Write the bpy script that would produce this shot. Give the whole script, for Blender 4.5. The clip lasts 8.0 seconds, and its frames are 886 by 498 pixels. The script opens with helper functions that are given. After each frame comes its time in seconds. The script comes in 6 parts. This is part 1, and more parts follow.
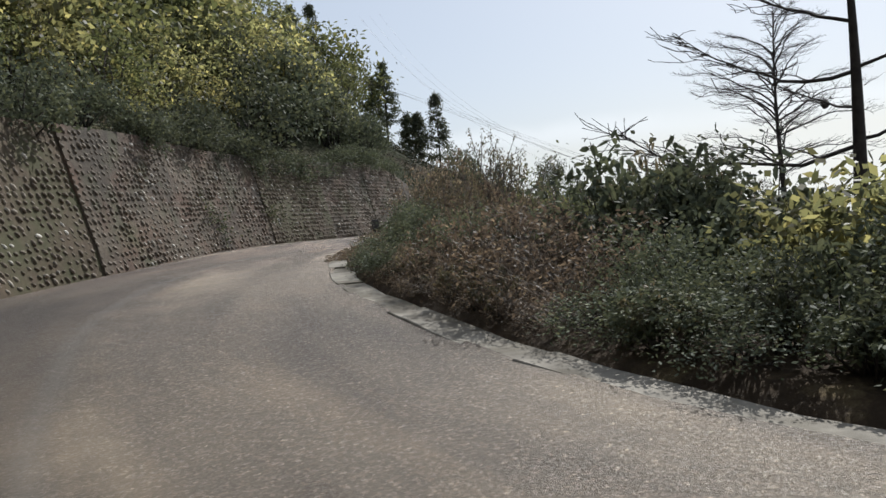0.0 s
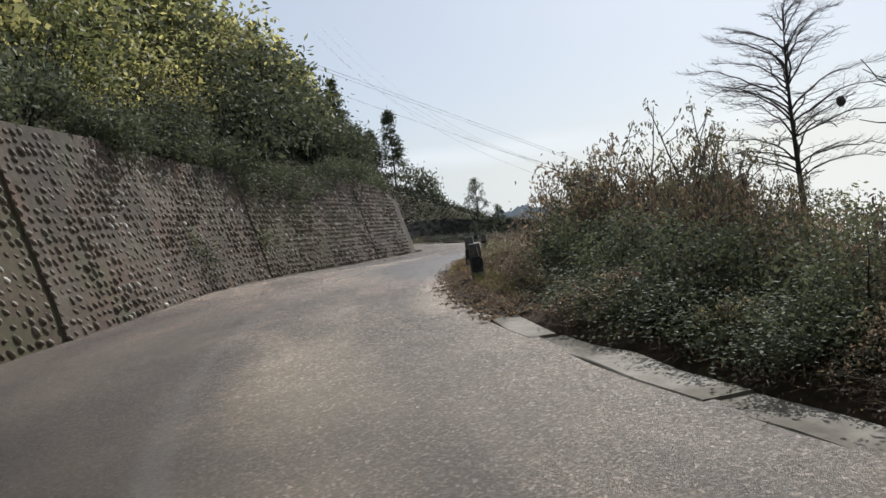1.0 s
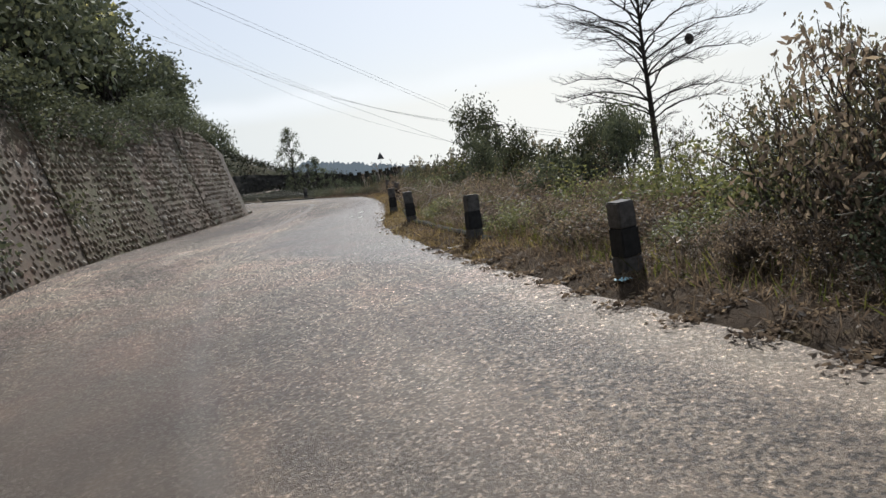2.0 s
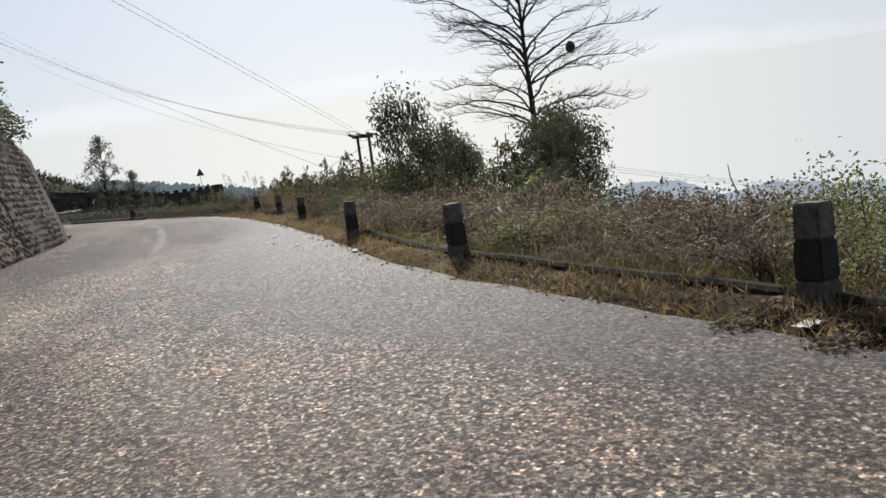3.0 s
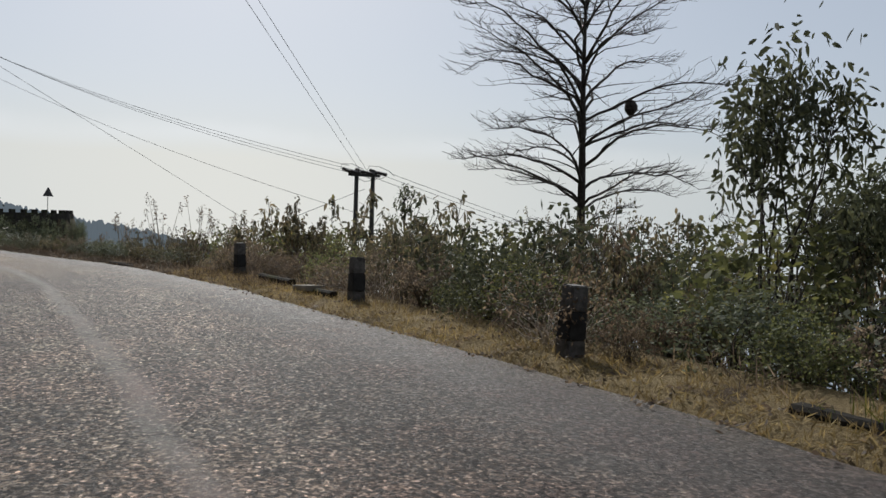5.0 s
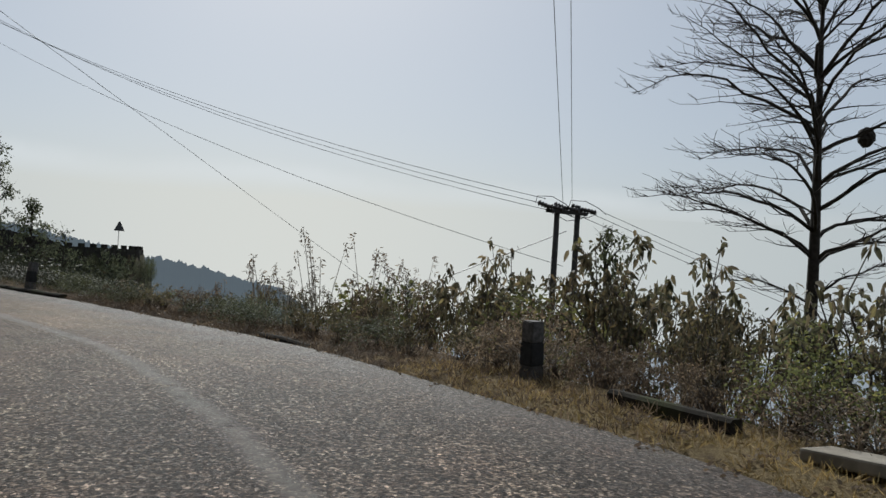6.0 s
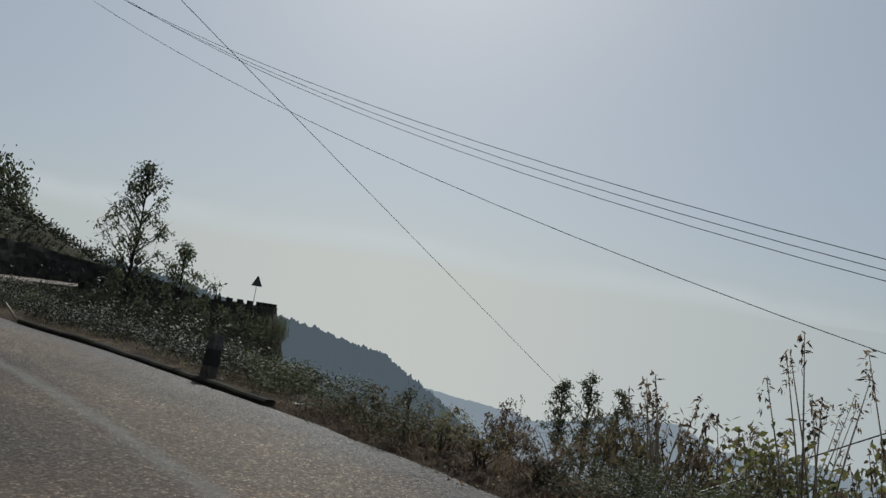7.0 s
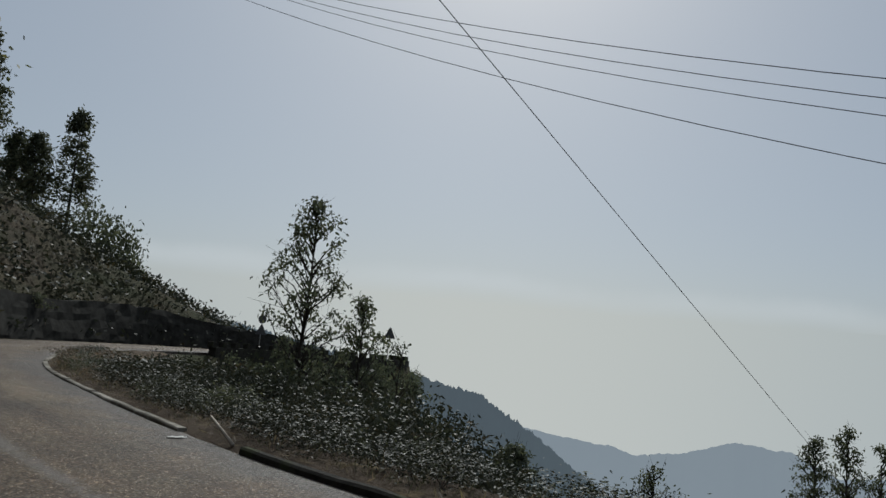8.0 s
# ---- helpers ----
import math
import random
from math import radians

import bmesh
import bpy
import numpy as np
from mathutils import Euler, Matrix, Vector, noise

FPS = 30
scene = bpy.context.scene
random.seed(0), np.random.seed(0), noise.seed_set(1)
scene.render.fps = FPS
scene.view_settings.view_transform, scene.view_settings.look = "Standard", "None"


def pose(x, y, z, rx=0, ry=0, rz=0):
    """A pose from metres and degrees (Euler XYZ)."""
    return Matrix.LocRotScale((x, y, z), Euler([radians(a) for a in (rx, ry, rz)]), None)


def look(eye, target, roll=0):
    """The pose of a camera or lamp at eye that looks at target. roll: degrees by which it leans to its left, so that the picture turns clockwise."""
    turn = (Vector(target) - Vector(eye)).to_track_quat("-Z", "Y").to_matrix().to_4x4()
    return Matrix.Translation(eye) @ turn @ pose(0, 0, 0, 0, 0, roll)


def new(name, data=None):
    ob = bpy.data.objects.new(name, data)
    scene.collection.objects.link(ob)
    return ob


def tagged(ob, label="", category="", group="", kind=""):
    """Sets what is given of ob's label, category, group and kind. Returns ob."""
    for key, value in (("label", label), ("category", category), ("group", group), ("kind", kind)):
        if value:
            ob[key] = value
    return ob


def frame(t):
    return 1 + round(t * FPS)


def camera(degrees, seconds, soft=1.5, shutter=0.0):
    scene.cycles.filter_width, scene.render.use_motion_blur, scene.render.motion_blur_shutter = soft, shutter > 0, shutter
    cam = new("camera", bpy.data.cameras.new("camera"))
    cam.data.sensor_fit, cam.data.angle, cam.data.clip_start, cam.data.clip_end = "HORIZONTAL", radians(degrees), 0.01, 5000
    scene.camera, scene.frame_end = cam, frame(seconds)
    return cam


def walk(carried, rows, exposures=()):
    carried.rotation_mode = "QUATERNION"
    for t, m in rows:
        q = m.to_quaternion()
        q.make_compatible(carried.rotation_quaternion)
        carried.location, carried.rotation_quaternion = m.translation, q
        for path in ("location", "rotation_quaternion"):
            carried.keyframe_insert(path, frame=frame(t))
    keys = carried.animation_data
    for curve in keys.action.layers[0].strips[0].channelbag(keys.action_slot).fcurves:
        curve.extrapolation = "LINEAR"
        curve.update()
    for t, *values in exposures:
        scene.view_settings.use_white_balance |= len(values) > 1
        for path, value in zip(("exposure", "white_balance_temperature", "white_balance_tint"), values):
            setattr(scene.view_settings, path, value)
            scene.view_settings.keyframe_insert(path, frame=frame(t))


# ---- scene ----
cam = camera(57.7, 8.0)
PATH = [
    (0, (3.719, -6.442, 0.71), (3.546, -4.451, 0.632), -4.5),
    (0.5, (1.694, -3.37, 0.897), (1.551, -1.376, 0.855), -5.2),
    (1, (-0.296, 0.185, 1.072), (-0.321, 2.184, 1.030), -6.5),
    (1.5, (-1.974, 4.238, 1.291), (-1.725, 6.219, 1.170), -8.6),
    (2, (-3.334, 8.171, 1.408), (-2.854, 10.1, 1.188), -8.2),
    (2.2, (-3.704, 9.856, 1.422), (-3.105, 11.747, 1.169), -8.3),
    (3.3, (-4.627, 19.072, 1.473), (-3.6, 20.771, 1.23), -7.5),
    (3.5, (-4.538, 21.122, 1.492), (-3.445, 22.775, 1.217), -7.1),
    (4, (-4.02, 25.317, 1.5), (-2.833, 26.917, 1.32), -3.1),
    (4.2, (-3.757, 27.071, 1.525), (-2.628, 28.714, 1.362), -2.2),
    (5.3, (-2.76, 36.142, 1.258), (-1.464, 37.665, 1.223), 2.9),
    (5.5, (-2.56, 38.117, 1.252), (-1.287, 39.659, 1.24), 3.6),
    (6, (-1.875, 42.557, 1.327), (-0.711, 44.183, 1.367), 3.6),
    (6.5, (-1.41, 47.337, 1.31), (-0.418, 49.063, 1.493), 5.9),
    (7, (-1.449, 52.077, 1.405), (-0.533, 53.844, 1.602), 8.9),
    (7.5, (-1.921, 57.183, 1.46), (-1.162, 59.021, 1.677), 7.0),
    (8, (-2.943, 61.694, 1.611), (-2.225, 63.542, 1.876), 5.6),
]
EXPOSURES = [(0.0, 0.24, 6200, 9), (1.0, 0.2, 6200, 9), (2.2, 0.3, 6280, 10), (3.3, 0.16, 6380, 10), (4.2, -0.06, 6400, 10), (5.5, -0.05, 6300, 8), (6.5, -0.4, 6200, 6), (8.0, -0.54, 6100, 5)]
walk(cam, [(t, look(eye, target, roll)) for t, eye, target, roll in PATH], EXPOSURES)


# ---- world and sun ----
SUN_AZ, SUN_EL = radians(24), radians(39)      # from north towards east, above the horizon
world = bpy.data.worlds.new("world")
scene.world = world
world.use_nodes = True
wn, wl = world.node_tree.nodes, world.node_tree.links
wn.clear()
sky = wn.new("ShaderNodeTexSky")
sky.sky_type = "NISHITA"
sky.sun_disc = False
sky.sun_elevation, sky.sun_rotation = SUN_EL, SUN_AZ
sky.air_density, sky.dust_density, sky.ozone_density = 1.0, 1.6, 1.6
sky_out = wn.new("ShaderNodeOutputWorld")
sky_bg = wn.new("ShaderNodeBackground")
sky_bg.inputs["Strength"].default_value = 0.088
HAZE, HAZE_SHARE = (6.3, 6.7, 7.35), 0.62         # even white haze over the whole sky
VEIL = (0.0415, 0.0837, -0.9956)
sky_mix = wn.new("ShaderNodeMix")
sky_mix.data_type = "RGBA"
sky_mix.inputs[0].default_value = HAZE_SHARE
wl.new(sky.outputs[0], sky_mix.inputs[6])
sky_mix.inputs[7].default_value = (*HAZE, 1.0)
# a thin veil of high cloud low over the valley
geo = wn.new("ShaderNodeTexCoord")
off_plane = wn.new("ShaderNodeVectorMath")
off_plane.operation = "DOT_PRODUCT"
wl.new(geo.outputs["Generated"], off_plane.inputs[0])
off_plane.inputs[1].default_value = VEIL
ripple = wn.new("ShaderNodeTexNoise")
ripple.inputs["Scale"].default_value, ripple.inputs["Detail"].default_value = 5.0, 5.0
wl.new(geo.outputs["Generated"], ripple.inputs["Vector"])
shift = wn.new("ShaderNodeMath")
shift.operation = "MULTIPLY_ADD"
wl.new(ripple.outputs[0], shift.inputs[0])
shift.inputs[1].default_value = 0.05
wl.new(off_plane.outputs["Value"], shift.inputs[2])
wide = wn.new("ShaderNodeMath")
wide.operation = "ABSOLUTE"
lower = wn.new("ShaderNodeMath")
lower.operation = "SUBTRACT"
wl.new(shift.outputs[0], lower.inputs[0])
lower.inputs[1].default_value = 0.025
wl.new(lower.outputs[0], wide.inputs[0])
thin = wn.new("ShaderNodeMapRange")
thin.interpolation_type = "SMOOTHSTEP"
wl.new(wide.outputs[0], thin.inputs[0])
for i, q in ((1, 0.0), (2, 0.022), (3, 0.42), (4, 0.0)):
    thin.inputs[i].default_value = q
patchy = wn.new("ShaderNodeMapRange")
wl.new(ripple.outputs[0], patchy.inputs[0])
for i, q in ((1, 0.3), (2, 0.6), (3, 0.25), (4, 1.0)):
    patchy.inputs[i].default_value = q
amount = wn.new("ShaderNodeMath")
amount.operation = "MULTIPLY"
wl.new(thin.outputs[0], amount.inputs[0])
wl.new(patchy.outputs[0], amount.inputs[1])
veil_mix = wn.new("ShaderNodeMix")
veil_mix.data_type = "RGBA"
wl.new(amount.outputs[0], veil_mix.inputs[0])
wl.new(sky_mix.outputs[2], veil_mix.inputs[6])
veil_mix.inputs[7].default_value = (9.6, 9.8, 10.0, 1.0)
wl.new(veil_mix.outputs[2], sky_bg.inputs["Color"])
wl.new(sky_bg.outputs[0], sky_out.inputs["Surface"])
sun_data = bpy.data.lights.new("sun", "SUN")
sun_data.energy, sun_data.angle, sun_data.color = 5.0, radians(0.6), (1.0, 0.965, 0.915)
sun = new("sun", sun_data)
sun_dir = Vector((math.sin(SUN_AZ) * math.cos(SUN_EL), math.cos(SUN_AZ) * math.cos(SUN_EL), math.sin(SUN_EL)))
sun.matrix_world = look((0, 0, 60), Vector((0, 0, 60)) - sun_dir)


# ---- materials ----
def material(name, build, rough=0.85, spec=0.3):
    m = bpy.data.materials.new(name)
    m.use_nodes = True
    n, l = m.node_tree.nodes, m.node_tree.links
    p = n["Principled BSDF"]
    p.inputs["Roughness"].default_value = rough
    p.inputs["Specular IOR Level"].default_value = spec
    build(n, l, p)
    return m


def coords(n, l, scale=1.0, obj=False):
    """World metres, or the object's own."""
    if obj:
        return n.new("ShaderNodeTexCoord").outputs["Object"]
    return n.new("ShaderNodeNewGeometry").outputs["Position"]


def noise_node(n, l, vec, scale, detail=4.0, rough=0.6, distortion=0.0):
    t = n.new("ShaderNodeTexNoise")
    t.inputs["Scale"].default_value, t.inputs["Detail"].default_value = scale, detail
    t.inputs["Roughness"].default_value, t.inputs["Distortion"].default_value = rough, distortion
    l.new(vec, t.inputs["Vector"])
    return t.outputs["Fac"]


def ramp(n, l, fac, stops):
    r = n.new("ShaderNodeValToRGB")
    e = r.color_ramp.elements
    while len(e) < len(stops):
        e.new(0.5)
    for k, (pos, col) in zip(e, stops):
        k.position, k.color = pos, (*col, 1.0)
    l.new(fac, r.inputs["Fac"])
    return r.outputs["Color"]


def mix(n, l, fac, a, b, mode="MIX"):
    m = n.new("ShaderNodeMix")
    m.data_type, m.blend_type = "RGBA", mode
    if isinstance(fac, (int, float)):
        m.inputs["Factor"].default_value = fac
    else:
        l.new(fac, m.inputs["Factor"])
    for sock, v in (("A", a), ("B", b)):
        s = [i for i in m.inputs if i.name == sock and i.type == "RGBA"][0]
        if isinstance(v, tuple):
            s.default_value = (*v, 1.0)
        else:
            l.new(v, s)
    return [o for o in m.outputs if o.type == "RGBA"][0]


def bump(n, l, p, height, strength, distance):
    b = n.new("ShaderNodeBump")
    b.inputs["Strength"].default_value, b.inputs["Distance"].default_value = strength, distance
    l.new(height, b.inputs["Height"])
    l.new(b.outputs[0], p.inputs["Normal"])
    return b


def math_node(n, l, op, a, b=None, c=None):
    m = n.new("ShaderNodeMath")
    m.operation = op
    for i, v in enumerate((a, b, c)):
        if v is None:
            continue
        if isinstance(v, (int, float)):
            m.inputs[i].default_value = v
        else:
            l.new(v, m.inputs[i])
    return m.outputs[0]


def map_range(n, l, v, a, b, c=0.0, d=1.0, smooth=True):
    m = n.new("ShaderNodeMapRange")
    m.interpolation_type = "SMOOTHSTEP" if smooth else "LINEAR"
    for i, q in ((1, a), (2, b), (3, c), (4, d)):
        m.inputs[i].default_value = q
    l.new(v, m.inputs[0])
    return m.outputs[0]


def asphalt(n, l, p):
    """Coarse worn chippings, a smooth resurfaced band at the right edge and a pale seam in the middle."""
    v = coords(n, l)
    uv = n.new("ShaderNodeUVMap")
    uv.uv_map = "across"
    su = n.new("ShaderNodeSeparateXYZ")
    l.new(uv.outputs[0], su.inputs[0])
    across, along = su.outputs[0], su.outputs[1]
    warp = n.new("ShaderNodeTexNoise")
    warp.inputs["Scale"].default_value, warp.inputs["Detail"].default_value = 45.0, 3.0
    l.new(v, warp.inputs["Vector"])
    add = n.new("ShaderNodeVectorMath")
    add.operation = "MULTIPLY_ADD"
    l.new(warp.outputs["Color"], add.inputs[0])
    add.inputs[1].default_value = (0.007, 0.007, 0.007)
    l.new(v, add.inputs[2])
    vor = n.new("ShaderNodeTexVoronoi")
    vor.inputs["Scale"].default_value = 52.0
    l.new(add.outputs[0], vor.inputs["Vector"])
    stone = ramp(n, l, vor.outputs["Color"], [(0.0, (0.022, 0.020, 0.018)), (0.3, (0.062, 0.056, 0.05)), (0.58, (0.118, 0.107, 0.094)), (0.76, (0.22, 0.20, 0.173)), (0.88, (0.41, 0.378, 0.33)), (1.0, (0.58, 0.54, 0.475))])
    grit = noise_node(n, l, v, 150, 3, 0.75)
    stone = mix(n, l, 1.0, stone, ramp(n, l, grit, [(0.3, (0.6, 0.6, 0.6)), (0.7, (1.3, 1.3, 1.3))]), "MULTIPLY")
    pits = ramp(n, l, noise_node(n, l, v, 28, 5, 0.75), [(0.40, (0.15, 0.15, 0.15)), (0.52, (1.15, 1.15, 1.15))])
    stone = mix(n, l, 1.0, stone, pits, "MULTIPLY")
    chip = n.new("ShaderNodeTexVoronoi")
    chip.inputs["Scale"].default_value = 33.0
    l.new(add.outputs[0], chip.inputs["Vector"])
    coarse = ramp(n, l, chip.outputs["Color"], [(0.33, (0.2, 0.195, 0.19)), (0.4, (0.9, 0.9, 0.9)), (0.63, (1.0, 1.0, 1.0)), (0.7, (2.0, 2.0, 1.95))])
    sparse = ramp(n, l, chip.outputs["Color"], [(0.25, (0.35, 0.34, 0.33)), (0.29, (1.0, 1.0, 1.0)), (0.72, (1.0, 1.0, 1.0)), (0.77, (2.4, 2.35, 2.3))])
    stone = mix(n, l, 1.0, stone, mix(n, l, map_range(n, l, along, 8, 22), sparse, coarse), "MULTIPLY")
    # past the posts the tar shows as dark specks between the chips
    tar = ramp(n, l, noise_node(n, l, v, 21, 3, 0.6), [(0.44, (0.25, 0.245, 0.24)), (0.5, (1.18, 1.18, 1.18))])
    stone = mix(n, l, map_range(n, l, along, 30, 42, 0.0, 0.85), stone, mix(n, l, 1.0, stone, tar, "MULTIPLY"))
    stone = mix(n, l, map_range(n, l, along, 44, 58, 0.0, 0.5), stone, (0.15, 0.138, 0.12))
    stone = mix(n, l, map_range(n, l, along, 5, 22, 0.72, 0.0), stone, (0.15, 0.138, 0.12))
    # dust fills the chips in streaks that follow the traffic
    streak = n.new("ShaderNodeCombineXYZ")
    l.new(across, streak.inputs[0])
    l.new(math_node(n, l, "MULTIPLY", along, 0.22), streak.inputs[1])
    fill = ramp(n, l, noise_node(n, l, streak.outputs[0], 1.0, 9, 0.78, 0.2), [(0.48, (0, 0, 0)), (0.74, (0.4, 0.4, 0.4))])
    fill = math_node(n, l, "MULTIPLY", fill, map_range(n, l, along, 28, 40, 1.0, 0.4))
    fine = noise_node(n, l, v, 95, 4, 0.75)
    dust = ramp(n, l, fine, [(0.25, (0.10, 0.092, 0.08)), (0.75, (0.18, 0.165, 0.145))])
    # smoother, darker left lane, with windscreen vignetting painted into its tone
    dim_lane = math_node(n, l, "MULTIPLY", map_range(n, l, math_node(n, l, "ADD", across, math_node(n, l, "MULTIPLY_ADD", noise_node(n, l, v, 0.7, 5, 0.7), 2.4, -1.2)), 2.2, 3.8, 0.0, 0.95), map_range(n, l, along, 14, 25, 1.0, 0.0))
    c = mix(n, l, fill, stone, dust)
    c = mix(n, l, dim_lane, c, ramp(n, l, fine, [(0.25, (0.028, 0.0245, 0.0215)), (0.75, (0.075, 0.066, 0.058))]))
    # tone along the road: paler before the bend, darker beyond it
    tone = math_node(n, l, "MULTIPLY", map_range(n, l, along, 4, 11, 1.08, 1.55), map_range(n, l, along, 23, 38, 1.13, 0.56))
    c = mix(n, l, 1.0, c, ramp(n, l, noise_node(n, l, v, 0.3, 5, 0.65), [(0.3, (0.72, 0.71, 0.70)), (0.7, (1.22, 1.19, 1.14))]), "MULTIPLY")
    worn = ramp(n, l, noise_node(n, l, streak.outputs[0], 0.45, 4, 0.6, 0.3), [(0.36, (0.6, 0.58, 0.57)), (0.5, (1.0, 0.98, 0.96)), (0.64, (1.3, 1.29, 1.24))])
    c = mix(n, l, 1.0, c, worn, "MULTIPLY")
    tc = n.new("ShaderNodeCombineXYZ")
    for i in range(3):
        l.new(tone, tc.inputs[i])
    c = mix(n, l, 1.0, c, tc.outputs[0], "MULTIPLY")
    c = mix(n, l, map_range(n, l, along, 10, 30, 1.0, 0.3), c, mix(n, l, 1.0, c, (1.1, 1.0, 0.91), "MULTIPLY"))
    c = mix(n, l, map_range(n, l, along, 28, 40), c, mix(n, l, 1.0, c, (1.06, 0.99, 0.94), "MULTIPLY"))
    c = mix(n, l, map_range(n, l, along, 46, 60), c, mix(n, l, 1.0, c, (1.05, 1.0, 0.87), "MULTIPLY"))
    # worn streak with open tar beside the first posts
    side = math_node(n, l, "ABSOLUTE", math_node(n, l, "SUBTRACT", math_node(n, l, "MULTIPLY_ADD", noise_node(n, l, v, 1.3, 4, 0.7), 0.9, across), 1.55))
    open_tar = math_node(n, l, "MULTIPLY", map_range(n, l, side, 0.25, 0.85, 0.95, 0.0), math_node(n, l, "MULTIPLY", map_range(n, l, along, 7, 10), map_range(n, l, along, 15, 20, 1.0, 0.0)))
    c = mix(n, l, open_tar, c, mix(n, l, 1.0, mix(n, l, 1.0, c, tar, "MULTIPLY"), (0.62, 0.6, 0.58), "MULTIPLY"))
    # smooth band
    wob = math_node(n, l, "MULTIPLY_ADD", noise_node(n, l, v, 0.8, 6, 0.7), 2.2, -1.1)
    d = math_node(n, l, "ADD", across, wob)
    w1 = map_range(n, l, along, 14, 25, -1.2, 2.9)
    w2 = map_range(n, l, along, 25, 46, 0.0, -2.1)
    rel = math_node(n, l, "SUBTRACT", d, math_node(n, l, "ADD", w1, w2))
    band = map_range(n, l, rel, -0.9, 0.9, 0.92, 0.0)
    smooth_c = ramp(n, l, fine, [(0.25, (0.020, 0.0175, 0.016)), (0.75, (0.048, 0.041, 0.037))])
    c = mix(n, l, band, c, mix(n, l, 1.0, smooth_c, sparse, "MULTIPLY"))
    # pale seam between the lanes
    off = math_node(n, l, "ABSOLUTE", math_node(n, l, "SUBTRACT", math_node(n, l, "ADD", across, math_node(n, l, "MULTIPLY", wob, 0.12)), map_range(n, l, along, 38, 54, 3.36, 2.75, False)))
    seam = math_node(n, l, "MULTIPLY", map_range(n, l, off, 0.0, 0.2, 0.75, 0.0), map_range(n, l, along, 26, 40, 0.45, 1.0))
    seam = math_node(n, l, "MULTIPLY", seam, map_range(n, l, noise_node(n, l, v, 1.6, 5, 0.7), 0.3, 0.5))
    c = mix(n, l, seam, c, (0.175, 0.164, 0.148))
    red = ramp(n, l, noise_node(n, l, v, 0.8, 6, 0.7), [(0.42, (0, 0, 0)), (0.68, (0.75, 0.75, 0.75))])
    red = math_node(n, l, "MULTIPLY", red, math_node(n, l, "MULTIPLY", map_range(n, l, along, 9, 20), map_range(n, l, along, 36, 50, 1.0, 0.45)))
    c = mix(n, l, red, c, mix(n, l, 1.0, c, (1.28, 0.98, 0.98), "MULTIPLY"))
    pale = ramp(n, l, noise_node(n, l, streak.outputs[0], 0.9, 6, 0.7, 0.4), [(0.5, (0, 0, 0)), (0.66, (0.45, 0.45, 0.45))])
    pale = math_node(n, l, "MULTIPLY", pale, map_range(n, l, along, 28, 40, 1.0, 0.5))
    c = mix(n, l, pale, c, mix(n, l, 1.0, c, (1.6, 1.52, 1.4), "MULTIPLY"))
    # soil washed in from both sides
    soil = math_node(n, l, "MULTIPLY", map_range(n, l, d, -0.7, 0.5, 0.6, 0.0), map_range(n, l, noise_node(n, l, v, 2.5, 5, 0.7), 0.4, 0.6))
    c = mix(n, l, soil, c, (0.11, 0.085, 0.055))
    l.new(c, p.inputs["Base Color"])
    l.new(ramp(n, l, vor.outputs["Color"], [(0.0, (0.85, 0.85, 0.85)), (0.55, (0.6, 0.6, 0.6)), (1.0, (0.3, 0.3, 0.3))]), p.inputs["Roughness"])
    l.new(math_node(n, l, "SUBTRACT", map_range(n, l, along, 12, 26, 0.33, 0.2), map_range(n, l, along, 32, 44, 0.0, 0.07)), p.inputs["Specular IOR Level"])
    even = math_node(n, l, "SUBTRACT", 1.0, math_node(n, l, "MAXIMUM", band, math_node(n, l, "MULTIPLY", fill, 0.8)))
    h = math_node(n, l, "MULTIPLY_ADD", vor.outputs["Color"], 1.1, math_node(n, l, "MULTIPLY", noise_node(n, l, v, 60, 4, 0.75), 1.2))
    h = math_node(n, l, "ADD", math_node(n, l, "MULTIPLY", h, math_node(n, l, "MULTIPLY_ADD", even, 0.85, 0.15)), math_node(n, l, "MULTIPLY", fine, 0.3))
    bump(n, l, p, h, 1.0, 0.026)


def concrete(n, l, p):
    v = coords(n, l)
    c = ramp(n, l, noise_node(n, l, v, 2.2, 7, 0.65), [(0.3, (0.15, 0.135, 0.11)), (0.7, (0.29, 0.265, 0.22))])
    stain = ramp(n, l, noise_node(n, l, v, 0.9, 4), [(0.45, (0.45, 0.43, 0.38)), (0.6, (1, 1, 1))])
    l.new(mix(n, l, 1.0, c, stain, "MULTIPLY"), p.inputs["Base Color"])
    bump(n, l, p, noise_node(n, l, v, 30, 5, 0.7), 0.5, 0.01)


def dark_stone(n, l, p):
    v = coords(n, l)
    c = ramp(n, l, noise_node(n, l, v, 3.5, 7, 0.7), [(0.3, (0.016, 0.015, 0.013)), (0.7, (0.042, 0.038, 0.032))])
    moss = ramp(n, l, noise_node(n, l, v, 1.3, 5), [(0.5, (0, 0, 0)), (0.65, (0.8, 0.8, 0.8))])
    l.new(mix(n, l, moss, c, (0.045, 0.05, 0.025)), p.inputs["Base Color"])
    bump(n, l, p, noise_node(n, l, v, 18, 6, 0.7), 0.7, 0.02)


